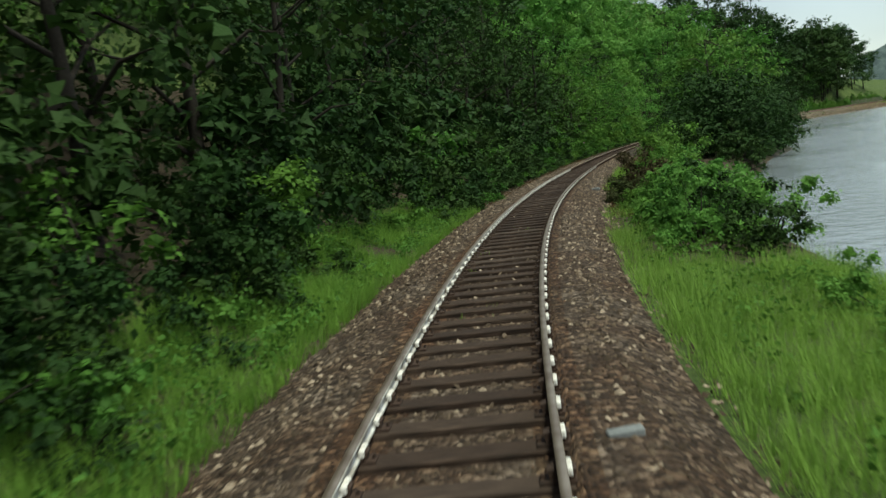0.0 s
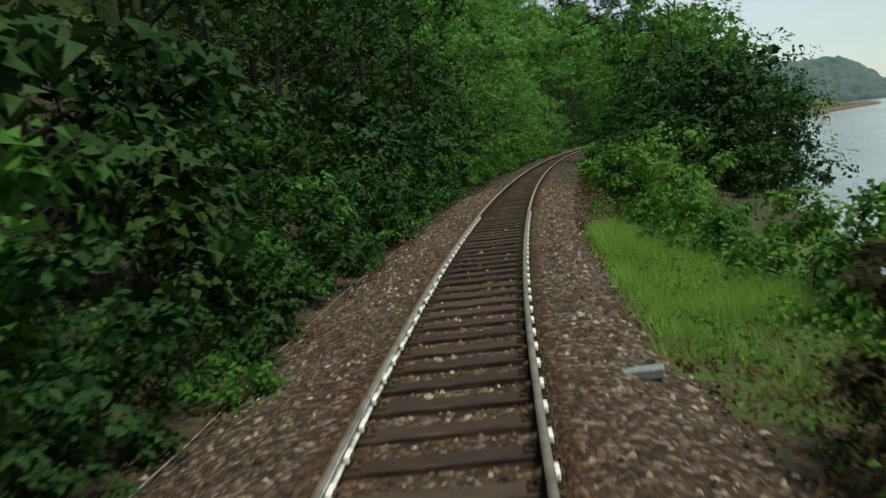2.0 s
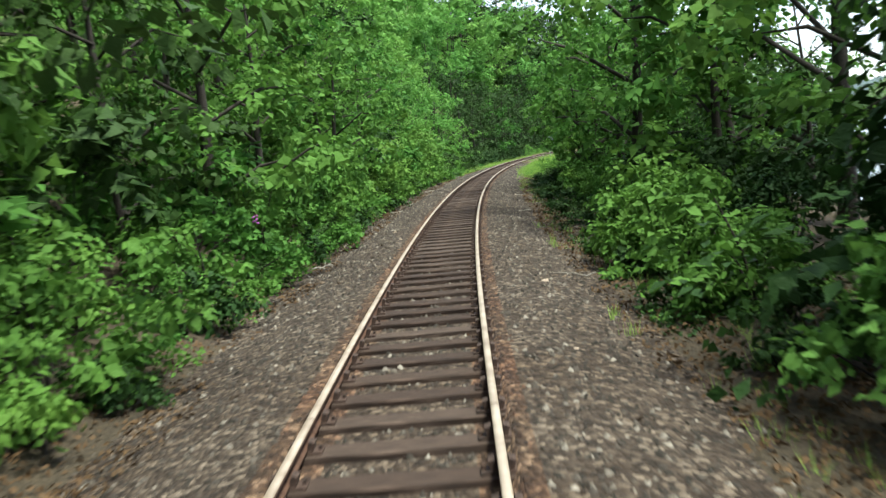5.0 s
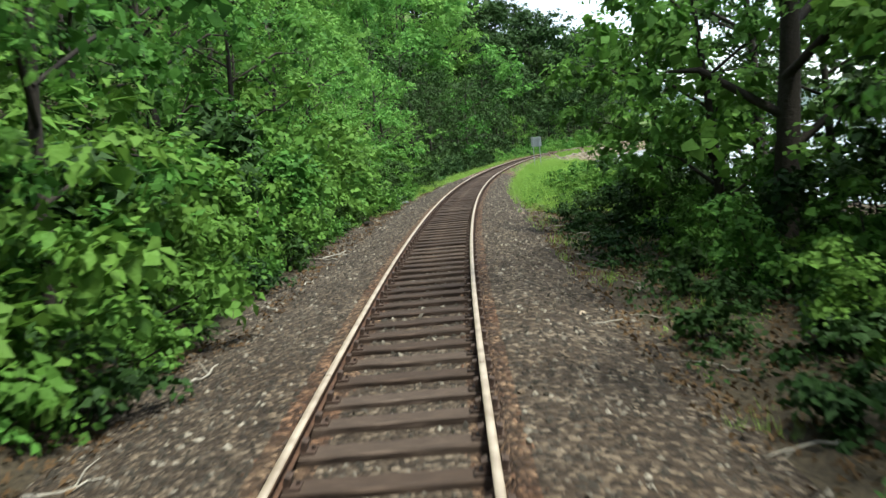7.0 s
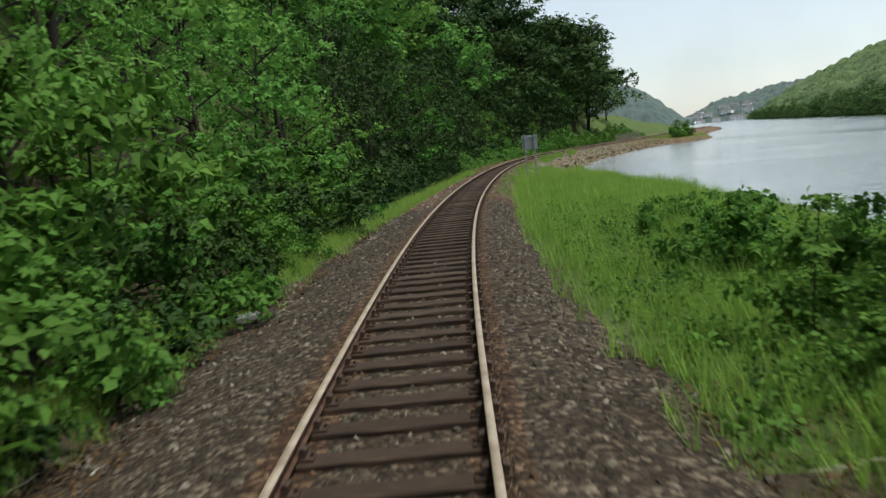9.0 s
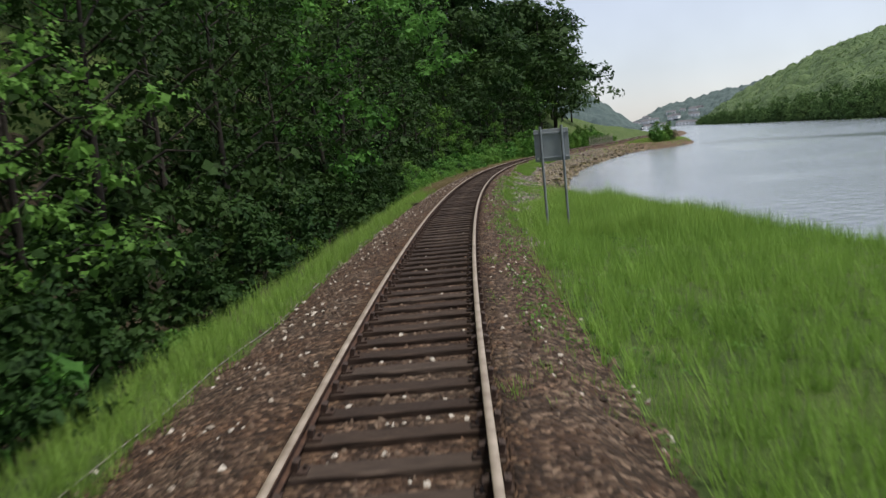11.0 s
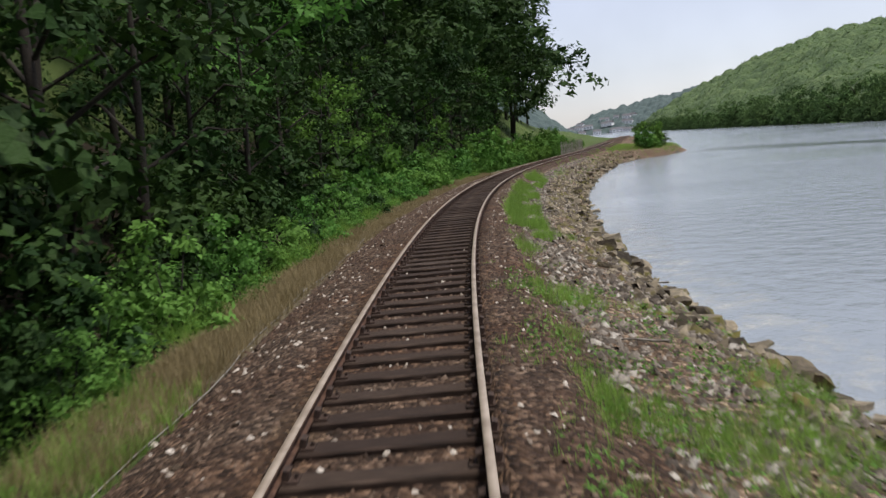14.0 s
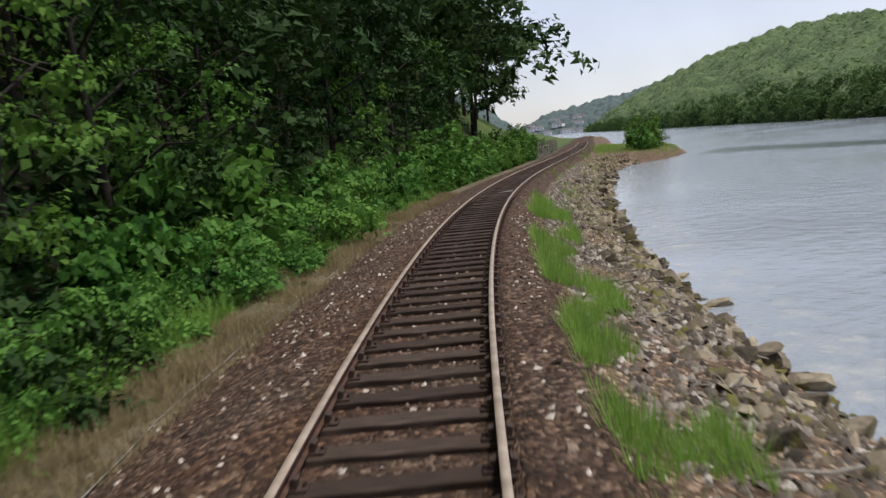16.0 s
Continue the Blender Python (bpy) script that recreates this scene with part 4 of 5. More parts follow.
scatter(BUSH_DARK_SMALL, [(q, -(3.85 + 0.3 * (k % 2)), 0.6) for k, q in enumerate(np.arange(-2, 10, 0.82))] + [(q, -(float(edge_left(q)) + 0.75), 0.6) for q in np.arange(20, 41, 1)] + [(q, -(float(edge_left(q)) + 1.3), 0.7) for q in np.arange(17, 20, 0.82)], "bushes on the wooded slope", 64)
scatter(BRAMBLE_LOW, [(q, -(float(edge_left(q)) + 0.3 + 0.2 * (k % 2)), 0.8) for k, q in enumerate(np.arange(16, 42, 0.88))], "low plants in the shade", 65)
scatter(BUSH_LIT, [(q, -(4.15 + 0.55 * (k % 2)), 0.62 + 0.16 * (k % 3)) for k, q in enumerate(np.arange(121, 146, 1.2))], "bushes below the wood", 66)
scatter(BUSH_DARK, thicken([(10.5, 4.8, 0.6), (12.2, 4.4, 0.62), (14, 4.6, 0.65), (16, 4.6, 0.6), (35, 5.2, 1.1), (41, 5.6, 1.2), (46.5, 6, 1.1), (52, 6.2, 1), (57, 6.6, 1), (62, 6.8, 0.9), (66, 7, 0.9), (70, 6.2, 0.9), (73, 7.4, 0.9), (77, 7.8, 0.8), (71.5, 5.2, 0.8), (74, 5.6, 0.9), (75.5, 6.8, 0.8), (77.5, 7.0, 0.7)]) + [(q, float(shore(q)) - 0.5 - 0.6 * (k % 2), 1.0) for k, q in enumerate(np.arange(35, 76, 1.6))] + [(q, 7.0 + 0.7 * (k % 2), 0.95) for k, q in enumerate(np.arange(51, 71, 1.5))], "bushes on the river side", 52)
scatter(BRAMBLE_LOW, [(q, 3.7 + 1.1 * ((k * 5) % 3) * 0.8, 0.8 + 0.12 * (k % 3)) for k, q in enumerate(np.arange(46, 79, 0.65))], "low plants in the shade", 60)
scatter(GORSE, [(17.8, 3.3, 0.75), (18.8, 3.6, 0.95), (19.4, 3.2, 0.7), (18.2, 4.4, 0.85)], "gorse by the track", 53)
scatter(TREE, [(45, 8.6, 1.25), (48, 9.8, 1.35), (51, 9.2, 1.3), (54, 9.8, 1.3), (57, 8.8, 1.1), (63, 8.4, 0.95), (69, 8.6, 0.9), (60, 9.8, 0.9), (66, 10, 0.9)], "trees on the river side", 54)
scatter(TREE_DARK, [(71.5, 8.6, 1.0), (73.5, 9.4, 1.0), (76, 10.6, 0.9), (57, 11, 0.8), (64.5, 11, 0.8), (68.5, 12, 0.9)], "trees on the river side", 55)
scatter(TREE_BIG, [(58.7, 6.0, 1.0), (61.2, 6.3, 0.95), (66.6, 6.1, 1.0)], "broad trees by the river", 36)
scatter(TREE_THIN, [(55, 7.4, 1.1), (63.5, 8.2, 1.15), (68.3, 5.8, 1.1), (70.8, 5.6, 1.1), (79.7, 8.4, 1.1)], "slender trees by the river", 56)

# the low ground beyond the wood and the point
scatter(BUSH_HEDGE, [(s, -(3.9 + (i % 4) * 1.3), 0.7 + 0.14 * (i % 4)) for i, s in enumerate(np.arange(150, 208, 0.88))] + [(q, -(6.2 + 1.2 * (k % 2)), 1.5 + 0.2 * (k % 3)) for k, q in enumerate(np.arange(140, 190, 1.7))], "hedge bushes beyond the wood", 57)
scatter(BUSH_HEDGE, [(189.6, 6.4, 1.3), (191, 7.0, 1.6), (192.4, 7.9, 1.7), (191.4, 8.6, 1.2)], "bushes on the point", 58)
scatter(RIVER_TREE, [(193.6, 9.2, 0.5)], "trees on the point", 59)
retire(BUSH_DARK_SMALL + BUSH_LIT + BUSH_SMALL + BUSH_HEDGE + TREE_LIT + RIVER_TREE + BUSH + BUSH_DARK + BUSH_BACK + BUSH_DARK_BACK + TREE_BIG + BRAMBLE + BRAMBLE_LOW + GORSE + TREE + TREE_DARK + TREE_BACK + TREE_BACK_LIT + TREE_THIN)


def grass(name, seed, s0, s1, d0, d1, count, high, mat, label, patch=0.0, keep=None):
    """Tufts of thin leaning blades, taller and shorter by patches; patch: how much of the stretch stays bare."""
    rng = np.random.default_rng(seed)
    tufts = int(count * MARK) // 8
    s, d = rng.uniform(s0, s1, tufts), rng.uniform(d0, d1, tufts)
    wave = np.array([noise.noise((a * 0.8, b * 0.9, seed)) for a, b in zip(s, d)])
    ok = wave > (patch if patch else -9)
    if keep is not None:
        ok &= keep(s + rng.normal(0, 0.12, tufts), d + rng.normal(0, 0.3, tufts))
    s, d, wave = s[ok], d[ok], wave[ok]
    tall = high * np.clip(0.9 + wave * 0.8, 0.35, 1.5) * rng.uniform(0.6, 1.2, len(s))
    per = 10
    x, y = place(s, d)
    root = np.repeat(np.stack([x, y, ground_z(s, d) - 0.03], -1), per, 0)
    n = len(root)
    a = rng.uniform(0, 6.283, n)
    way = np.stack([np.cos(a), np.sin(a), 0 * a], -1)
    root += way * rng.uniform(0, 0.1, (n, 1))
    h = np.repeat(tall, per)[:, None] * rng.uniform(0.45, 1.15, (n, 1))
    side = np.stack([-np.sin(a), np.cos(a), 0 * a], -1) * rng.uniform(0.004, 0.009, (n, 1)) * (0.6 + high)
    tip = root + np.array([0, 0, 1.0]) * h + way * h * rng.uniform(0.05, 0.75, (n, 1))
    v = np.stack([root - side, root + side, tip], 1)
    return tagged(new(name, mesh_of(name, v.reshape(-1, 3), np.arange(n * 3).reshape(-1, 3), mat)), label, "grass", kind="stuff")


def ground_plants(name, seed, s0, s1, d0, d1, count, high, size, mat, label, patch=0.0, keep=None):
    """Broad leaves of low plants close to the ground, in drifts."""
    rng = np.random.default_rng(seed)
    count = int(count * MARK)
    s, d = rng.uniform(s0, s1, count), rng.uniform(d0, d1, count)
    wave = np.array([noise.noise((a * 1.2, b * 1.1, seed)) for a, b in zip(s, d)])
    ok = wave > patch
    if keep is not None:
        ok &= keep(s, d)
    s, d, wave = s[ok], d[ok], wave[ok]
    x, y = place(s, d)
    c = np.stack([x, y, ground_z(s, d) + rng.uniform(0.02, 1, len(s)) * high * np.clip(0.4 + (wave - patch) * 2, 0.2, 1.3)], -1)
    v, f = leaves(rng, c, np.full(len(c), 0.12), 2, size, blade=size > 0.078, bunch=2)
    return tagged(new(name, mesh_of(name, v, f, mat)), label, "ground plants", kind="stuff")


dry_land = lambda s, d: d < shore(s) - 0.3
grass("grass", 61, -3, 12, 2.2, 6.2, 20000, 0.45, M_GRASS, "tall bright green grass on the river bank", 0, lambda s, d: (s < 9.5) | (d < 2.75))
grass("grass", 62, 11, 28.6, 2.15, 4.4, 17000, 0.32, M_GRASS, "rough green grass beside the ballast", -0.3, lambda s, d: ((s < 16.4) & (d > 2.4) & (d < 2.9)) | ((s > 20.5) & (d < 3.3)))
grass("grass", 89, 22.5, 28.8, 2.35, 4.6, 15000, 0.42, M_GRASS, "long bright grass before the bushes", -0.5)
grass("grass", 63, -3, 18.5, -4.2, -2.3, 30000, 0.4, M_GRASS, "green grass and weeds along the wooded slope", -0.35)
grass("grass", 64, 75, 108, 2.0, 10, 52000, 0.55, M_GRASS, "tall bright green grass on the river bank", 0, lambda s, d: (d > edge_right(s) + 0.1) & (d > 15.2 - (s - 62)) & dry_land(s, d))
grass("grass", 65, 104, 115.5, 2.1, 8, 38000, 0.6, M_GRASS, "tall green grass down to the water", 0, lambda s, d: dry_land(s, d) & (d > np.interp(s, [104, 109, 117], [2.3, 3.0, 4.6])))
grass("grass", 75, 104, 121, 1.7, 4.4, 26000, 0.2, M_GRASS, "short weeds and grass in the gravel", 0.03, dry_land)
ground_plants("ground_plants", 76, 96, 124, 1.3, 4.6, 7000, 0.1, 0.05, M_LEAF_LIT, "small leafy weeds in the gravel", -0.02, dry_land)
grass("grass", 66, 116, 131, 1.7, 3.4, 16000, 0.2, M_GRASS, "patchy short green grass on the shingle", 0.2)
grass("grass", 90, 128, 150, 1.6, 2.7, 20000, 0.34, M_GRASS, "strip of green grass between ballast and rocks", 0.07)
grass("grass", 67, 78, 121, -4.6, -2.3, 44000, 0.4, M_GRASS, "green verge grass under the trees", -0.6, lambda s, d: (d < -edge_left(s) - 0.05) & (d > np.interp(s, [80, 96, 104, 119, 126], [-4.3, -3.5, -2.95, -2.95, -4.6])))
grass("dry_grass", 68, 119, 156, -3.7, -2.4, 56000, 0.26, M_DRY, "dry yellow grass on the sandy verge", -0.6, lambda s, d: d < -edge_left(s) - 0.05)
grass("grass", 69, 150, 206, 1.3, 4, 7000, 0.25, M_GRASS, "patchy short green grass on the shingle", 0.05, dry_land)
grass("grass", 70, 186, 208, 2, 12, 12000, 0.4, M_GRASS, "green grass on the point", 0, dry_land)
grass("weeds", 73, 92, 126, 0.95, 2.5, 9000, 0.12, M_GRASS, "small green weeds growing in the ballast", 0.12)
grass("grass", 74, 121, 158, -5.8, -3.6, 34000, 0.55, M_GRASS, "rough green grass below the trees", -0.1)
ground_plants("ground_plants", 77, -2, 18, -4.6, -2.5, 5000, 0.4, 0.09, M_LEAF, "nettles and leafy weeds along the wooded slope", -0.1)
ground_plants("ground_plants", 78, 44, 84, -4.2, -2.9, 5000, 0.3, 0.09, M_LEAF, "leafy weeds at the foot of the bushes", 0.0, lambda s, d: d < -edge_left(s) + 0.1)
ground_plants("ground_plants", 79, 46, 90, 2.9, 6.5, 8000, 0.22, 0.08, M_LEAF_SHADED, "low leafy plants on the shaded ground", 0.0)
ground_plants("ground_plants", 80, 76, 92, 2.6, 7.5, 6000, 0.4, 0.09, M_LEAF, "leafy weeds among the tall grass", 0.05)
ground_plants("ground_plants", 81, 118, 160, -6.5, -3.2, 7000, 0.5, 0.08, M_LEAF, "leafy weeds below the trees", -0.05)
ground_plants("ground_plants", 82, -2, 34, 2.6, 6.0, 6000, 0.4, 0.09, M_LEAF, "leafy weeds on the river bank", 0.0)
grass("weeds", 71, 2, 16, -0.6, 0.6, 900, 0.1, M_GRASS, "small green weeds between the sleepers", 0.3)
ground_plants("undergrowth", 88, -6, 150, -15, -5.2, 9000, 0.5, 0.2, M_LEAF_SHADED, "ivy and fern undergrowth on the wooded slope", -0.3)
ground_plants("leaf_litter", 83, 46, 79, 2.5, 6.5, 7500, 0.02, 0.075, M_LITTER, "brown fallen leaves on the shaded ground", -0.35)
ground_plants("leaf_litter", 84, 44, 94, -3.9, -2.3, 4500, 0.02, 0.07, M_LITTER, "brown fallen leaves at the ballast edge", -0.05)
ground_plants("leaf_litter", 86, 15, 46, -4.2, -2.2, 5000, 0.02, 0.06, M_LITTER, "brown fallen leaves under the bushes", -0.15)
ground_plants("moss", 87, 60, 78, 2.9, 4.6, 2500, 0.02, 0.035, M_GRASS, "yellow-green moss patches on the ground", 0.12)
ground_plants("leaf_litter", 85, 15, 46, 1.9, 4.5, 7000, 0.02, 0.07, M_LITTER, "brown fallen leaves beside the ballast", -0.4, lambda s, d: d > edge_right(s) - 0.1)
grass("grass", 72, 44, 76, 2.4, 6.5, 6000, 0.25, M_GRASS, "thin grass in the shade beside the ballast", 0.1)


# ---- rocks along the water's edge ----
def rock_mesh(seed):
    rr = random.Random(seed)
    bm = bmesh.new()
    bmesh.ops.create_icosphere(bm, subdivisions=2, radius=0.5)
    off = Vector((seed * 3.1, seed * 1.7, 0))
    cuts = [(Vector((rr.gauss(0, 1), rr.gauss(0, 1), rr.gauss(0, 0.8))).normalized(), rr.uniform(0.2, 0.36)) for _ in range(9)] + [(Vector((0, 0, 1)), rr.uniform(0.18, 0.3)), (Vector((0, 0, -1)), 0.25)]
    for v in bm.verts:
        v.co *= 1.15
        for way, far in cuts:
            past = v.co.dot(way) - far
            if past > 0:
                v.co -= way * past
        v.co += v.co.normalized() * (noise.noise(v.co * 4.5 + off) * 0.05)
    me = bpy.data.meshes.new("rock")
    bm.to_mesh(me)
    bm.free()
    me.materials.append(M_ROCK)
    return me


ROCKS = [rock_mesh(i + 1) for i in range(7)]
rr = random.Random(77)
for i in range(300):
    s = 112 + 74 * (i / 300) ** 1.35 + rr.uniform(-0.6, 0.6)
    row = rr.choice((0, 0, 1, 1, 2, 3))
    d = float(shore(s)) - (0.0, 0.55, 1.1, 1.7)[row] + rr.uniform(-0.2, 0.2)
    x, y, z = ground_at(s, d)
    size = rr.uniform(0.22, 0.78) * (1.1 if row < 2 else 0.7)
    ob = tagged(new("rock", rr.choice(ROCKS)), "weathered tan boulder with yellow-green moss at the water's edge", "rock", "rocks along the shore")
    ob.matrix_basis = pose(x, y, max(z, WATER - 0.1) + size * 0.06, rr.uniform(-14, 14), rr.uniform(-14, 14), rr.uniform(0, 360)) @ Matrix.Diagonal((size * 1.25, size, size * 0.85, 1))

stones("shore_rubble", np.random.default_rng(19), 112, 186, 2.4, 6.4, 6500, 0.05, 0.2, M_ROCK, "broken rock rubble along the shore", lambda s, d: (d > shore(s) - 2.0) & (d < shore(s) + 0.3) & ((s > 118) | (d > shore(s) - 0.6)))

# foam lying on the water along the rocks
fs = np.arange(112, 176, 0.8)
fv, ff = [], []
for s in fs:
    for k in (-0.2, 0.9, 1.9):
        x, y = place(s, float(shore(s)) + k)
        fv.append((float(x), float(y), WATER + 0.006))
for i in range(len(fs) - 1):
    for k in range(2):
        a = i * 3 + k
        ff.append((a, a + 1, a + 4, a + 3))
tagged(new("foam", mesh_of("foam", fv, ff, M_FOAM)), "thin pale foam drifting along the rocks", "foam", kind="stuff")


# a calm streak on the water off the point, coloured dark for the hill's reflection
near_side = [(134, 277), (134.5, 268), (132.5, 258), (133, 250), (130, 242), (127.5, 230), (126, 218), (121.5, 206)]
far_side = [(145, 283), (142.5, 271), (141, 262), (139, 251), (138.5, 243), (136, 231), (134, 220), (132, 208)]
sv = [(x, y, WATER + 0.006) for x, y in near_side + far_side]
tagged(new("calm_water", mesh_of("calm_water", sv, [(i, i + 1, i + 9, i + 8) for i in range(7)], M_SLICK)), "calm streak across the rippled river, the hill's dark reflection in its colour", "water", kind="structure")


# ---- things beside the line ----
def build_sign():
    s, d = 104.9, 2.95
    x, y, z = ground_at(s, d)
    root = tagged(new("trackside_sign"), "grey metal trackside sign on two posts, seen from behind", "sign")
    root.matrix_basis = pose(x, y, z, 0, 0, -math.degrees(float(heading(s))) - 4)
    up = -z
    bm = box(bmesh.new(), (0.9, 0.02, 0.84), (0, 0.04, up + 1.85), 0.006)
    board = part("board", bm, M_BACK, root)
    for zz in (up + 1.52, up + 2.16):
        part("rail", box(bmesh.new(), (0.9, 0.03, 0.05), (0, 0.016, zz), 0.005), M_GREY, board)
    for sx in (-0.27, 0.28):
        bm = bmesh.new()
        bmesh.ops.create_cone(bm, cap_ends=True, segments=12, radius1=0.034, radius2=0.034, depth=up + 2.55, matrix=Matrix.Translation((sx, -0.035, (up + 2.35) / 2 - 0.1)))
        part("post", bm, M_GREY, root)
    part("sticker", box(bmesh.new(), (0.05, 0.006, 0.05), (-0.38, -0.004, up + 1.52)), M_WHITE, root, "small white sticker")
    return root


build_sign()


def build_fence():
    root = tagged(new("paling_fence"), "weathered wooden paling fence beside the track", "fence")
    rr = random.Random(5)
    for i in range(64):
        s = 182 + i * 0.28
        x, y, z = ground_at(s, -3.0)
        h = rr.uniform(1.4, 1.9)
        ob = part("pale", box(bmesh.new(), (0.1, 0.03, h), (0, 0, h / 2), 0.008), M_WOOD, root)
        ob.matrix_basis = pose(x, y, z - 0.05, rr.uniform(-3, 3), rr.uniform(-4, 4), -math.degrees(float(heading(s))) + 90)
    for zz in (0.4, 1.15):
        pts = [(*map(float, place(s, -3.03)), float(ground_z(s, -3.0)) + zz) for s in np.arange(181.8, 200.2, 1.2)]
        v, f = tube_arrays(pts, [0.03] * len(pts), 5)
        part("rail", mesh_of("rail", v, f, M_WOOD), None, root)


build_fence()


def build_cable():
    pts = []
    for s in np.arange(86, 150, 0.6):
        d = -float(edge_left(s)) - 0.06 + 0.06 * math.sin(s * 0.9) + 0.04 * math.sin(s * 2.3)
        x, y, z = ground_at(s, d)
        pts.append((x, y, z + 0.03))
    v, f = tube_arrays(pts, [0.009] * len(pts), 6)
    tagged(new("cable", mesh_of("cable", v, f, M_CABLE, smooth=True)), "pale cable lying along the ballast edge", "cable")


build_cable()


def build_old_cable():
    pts = []
    for s in np.arange(15, 44, 0.6):
        d = -2.62 + 0.07 * math.sin(s * 0.7) + 0.04 * math.sin(s * 1.9)
        x, y, z = ground_at(s, d)
        pts.append((x, y, z + 0.04))
    v, f = tube_arrays(pts, [0.009] * len(pts), 6)
    tagged(new("cable", mesh_of("cable", v, f, M_CABLE, smooth=True)), "old grey cable lying on the ballast shoulder", "cable")


build_old_cable()


def slab(s, d, size, turn, label):
    x, y, z = ground_at(s, d)
    bm = box(bmesh.new(), size, (0, 0, size[2] / 2), 0.012)
    me = bpy.data.meshes.new("concrete_block")
    bm.to_mesh(me)
    bm.free()
    me.materials.append(M_CONCRETE)
    ob = tagged(new("concrete_block", me), label, "block")
    ob.matrix_basis = pose(x, y, z - 0.02, 3, -4, -math.degrees(float(heading(s))) + turn)


slab(3.5, 1.25, (0.27, 0.11, 0.07), 6, "pale grey concrete block lying in the ballast")
slab(153.0, -0.1, (1.1, 0.24, 0.06), 0, "pale timber laid between the rails")
slab(82.4, -3.0, (0.42, 0.26, 0.12), 25, "pale broken concrete lump beside the ballast")
slab(20.6, 1.75, (0.4, 0.16, 0.1), -8, "pale grey concrete block lying in the ballast")


def timber(s, d, size, turn):
    x, y, z = ground_at(s, d)
    bm = box(bmesh.new(), size, (0, 0, size[2] / 2), 0.015)
    me = bpy.data.meshes.new("timber_baulk")
    bm.to_mesh(me)
    bm.free()
    me.materials.append(M_SLEEPER)
    ob = tagged(new("timber_baulk", me), "dark rotten timber lying at the ballast edge", "timber")
    ob.matrix_basis = pose(x, y, z - 0.02, 4, 8, turn)


def cut_log(s, d, ln, rad, turn):
    x, y, z = ground_at(s, d)
    root = tagged(new("cut_log"), "short cut log with a pale sawn end", "log", "logs beside the track")
    root.matrix_basis = pose(x, y, z + rad * 0.7, 0, 0, turn)
    bm = bmesh.new()
    bmesh.ops.create_cone(bm, cap_ends=True, segments=14, radius1=rad, radius2=rad * 0.9, depth=ln, matrix=Matrix.Rotation(1.45, 4, "X"))
    part("bark", bm, M_BARK, root)
    bm = bmesh.new()
    bmesh.ops.create_cone(bm, cap_ends=True, segments=14, radius1=rad * 0.86, radius2=rad * 0.86, depth=0.02, matrix=Matrix.Rotation(1.45, 4, "X") @ Matrix.Translation((0, 0, -ln / 2)))
    bmesh.ops.translate(bm, verts=bm.verts, vec=(0, 0, 0))
    part("sawn_end", bm, M_CLIP_WHITE, root, "pale sawn wood end")


cut_log(75.5, -2.95, 0.4, 0.1, 20)
cut_log(76.5, 3.15, 0.35, 0.09, -60)
timber(114.3, -2.35, (0.75, 0.2, 0.16), 10)


def stick(s, d, ln, turn, mat=M_WOOD, rad=0.02):
    x, y, z = ground_at(s, d)
    rr = random.Random(int(s * 10 + d * 7))
    pts = [(t * ln - ln / 2, rr.uniform(-0.05, 0.05), 0.02 + rr.uniform(0, 0.06)) for t in np.linspace(0, 1, 6)]
    main = tube_arrays(pts, list(np.linspace(rad, rad * 0.4, 6)), 6)
    twig = tube_arrays([pts[3], (pts[3][0] + 0.15, 0.16, 0.1), (pts[3][0] + 0.3, 0.3, 0.12)], [rad * 0.5, rad * 0.35, rad * 0.2], 5)
    v, f = join([main, twig])
    ob = tagged(new("driftwood", mesh_of("driftwood", v, f, mat)), "bare weathered stick lying on the stones", "branch", "sticks beside the track")
    ob.matrix_basis = pose(x, y, z, 0, 0, turn)


twigs = random.Random(15)
SIDE_STICKS = [(twigs.uniform(60, 92), -twigs.uniform(2.0, 3.3), twigs.uniform(0.25, 0.6), twigs.uniform(0, 180), M_WOOD, 0.014) for _ in range(26)]
SIDE_STICKS += [(twigs.uniform(48, 79), twigs.uniform(2.0, 4.6), twigs.uniform(0.3, 0.8), twigs.uniform(0, 180), M_WOOD, 0.014) for _ in range(30)]
SIDE_STICKS += [(twigs.uniform(122, 146), twigs.uniform(2.6, 4.2), twigs.uniform(0.4, 1.0), twigs.uniform(0, 180), M_WOOD, 0.018) for _ in range(20)]
for spec in (*SIDE_STICKS, (70.2, -2.55, 1.3, 50), (70.5, -2.7, 1.0, 95), (70, -2.45, 0.9, 20), (69.8, -2.7, 0.7, 130), (52.3, -2.7, 0.7, 40), (55, -2.9, 0.6, 80), (58.6, 2.3, 0.7, 10), (61.5, -2.6, 0.6, 20), (63.4, -2.4, 0.8, 60), (66, -2.6, 0.9, 100), (67.5, 2.6, 0.5, 60), (118.2, -2.6, 0.6, 30), (121.5, 2.6, 1.1, 120), (126, 2.9, 1.0, 70),
             (129.5, -3.2, 0.9, 15), (127.6, -3.7, 1.5, 70), (128, -3.5, 1.2, 20), (131, 2.4, 0.9, 140), (134.5, 2.7, 1.4, 150), (136, 3.1, 1.2, 30), (140, 2.8, 1.0, 100), (146, 2.9, 1.2, 60)):
    stick(*spec)


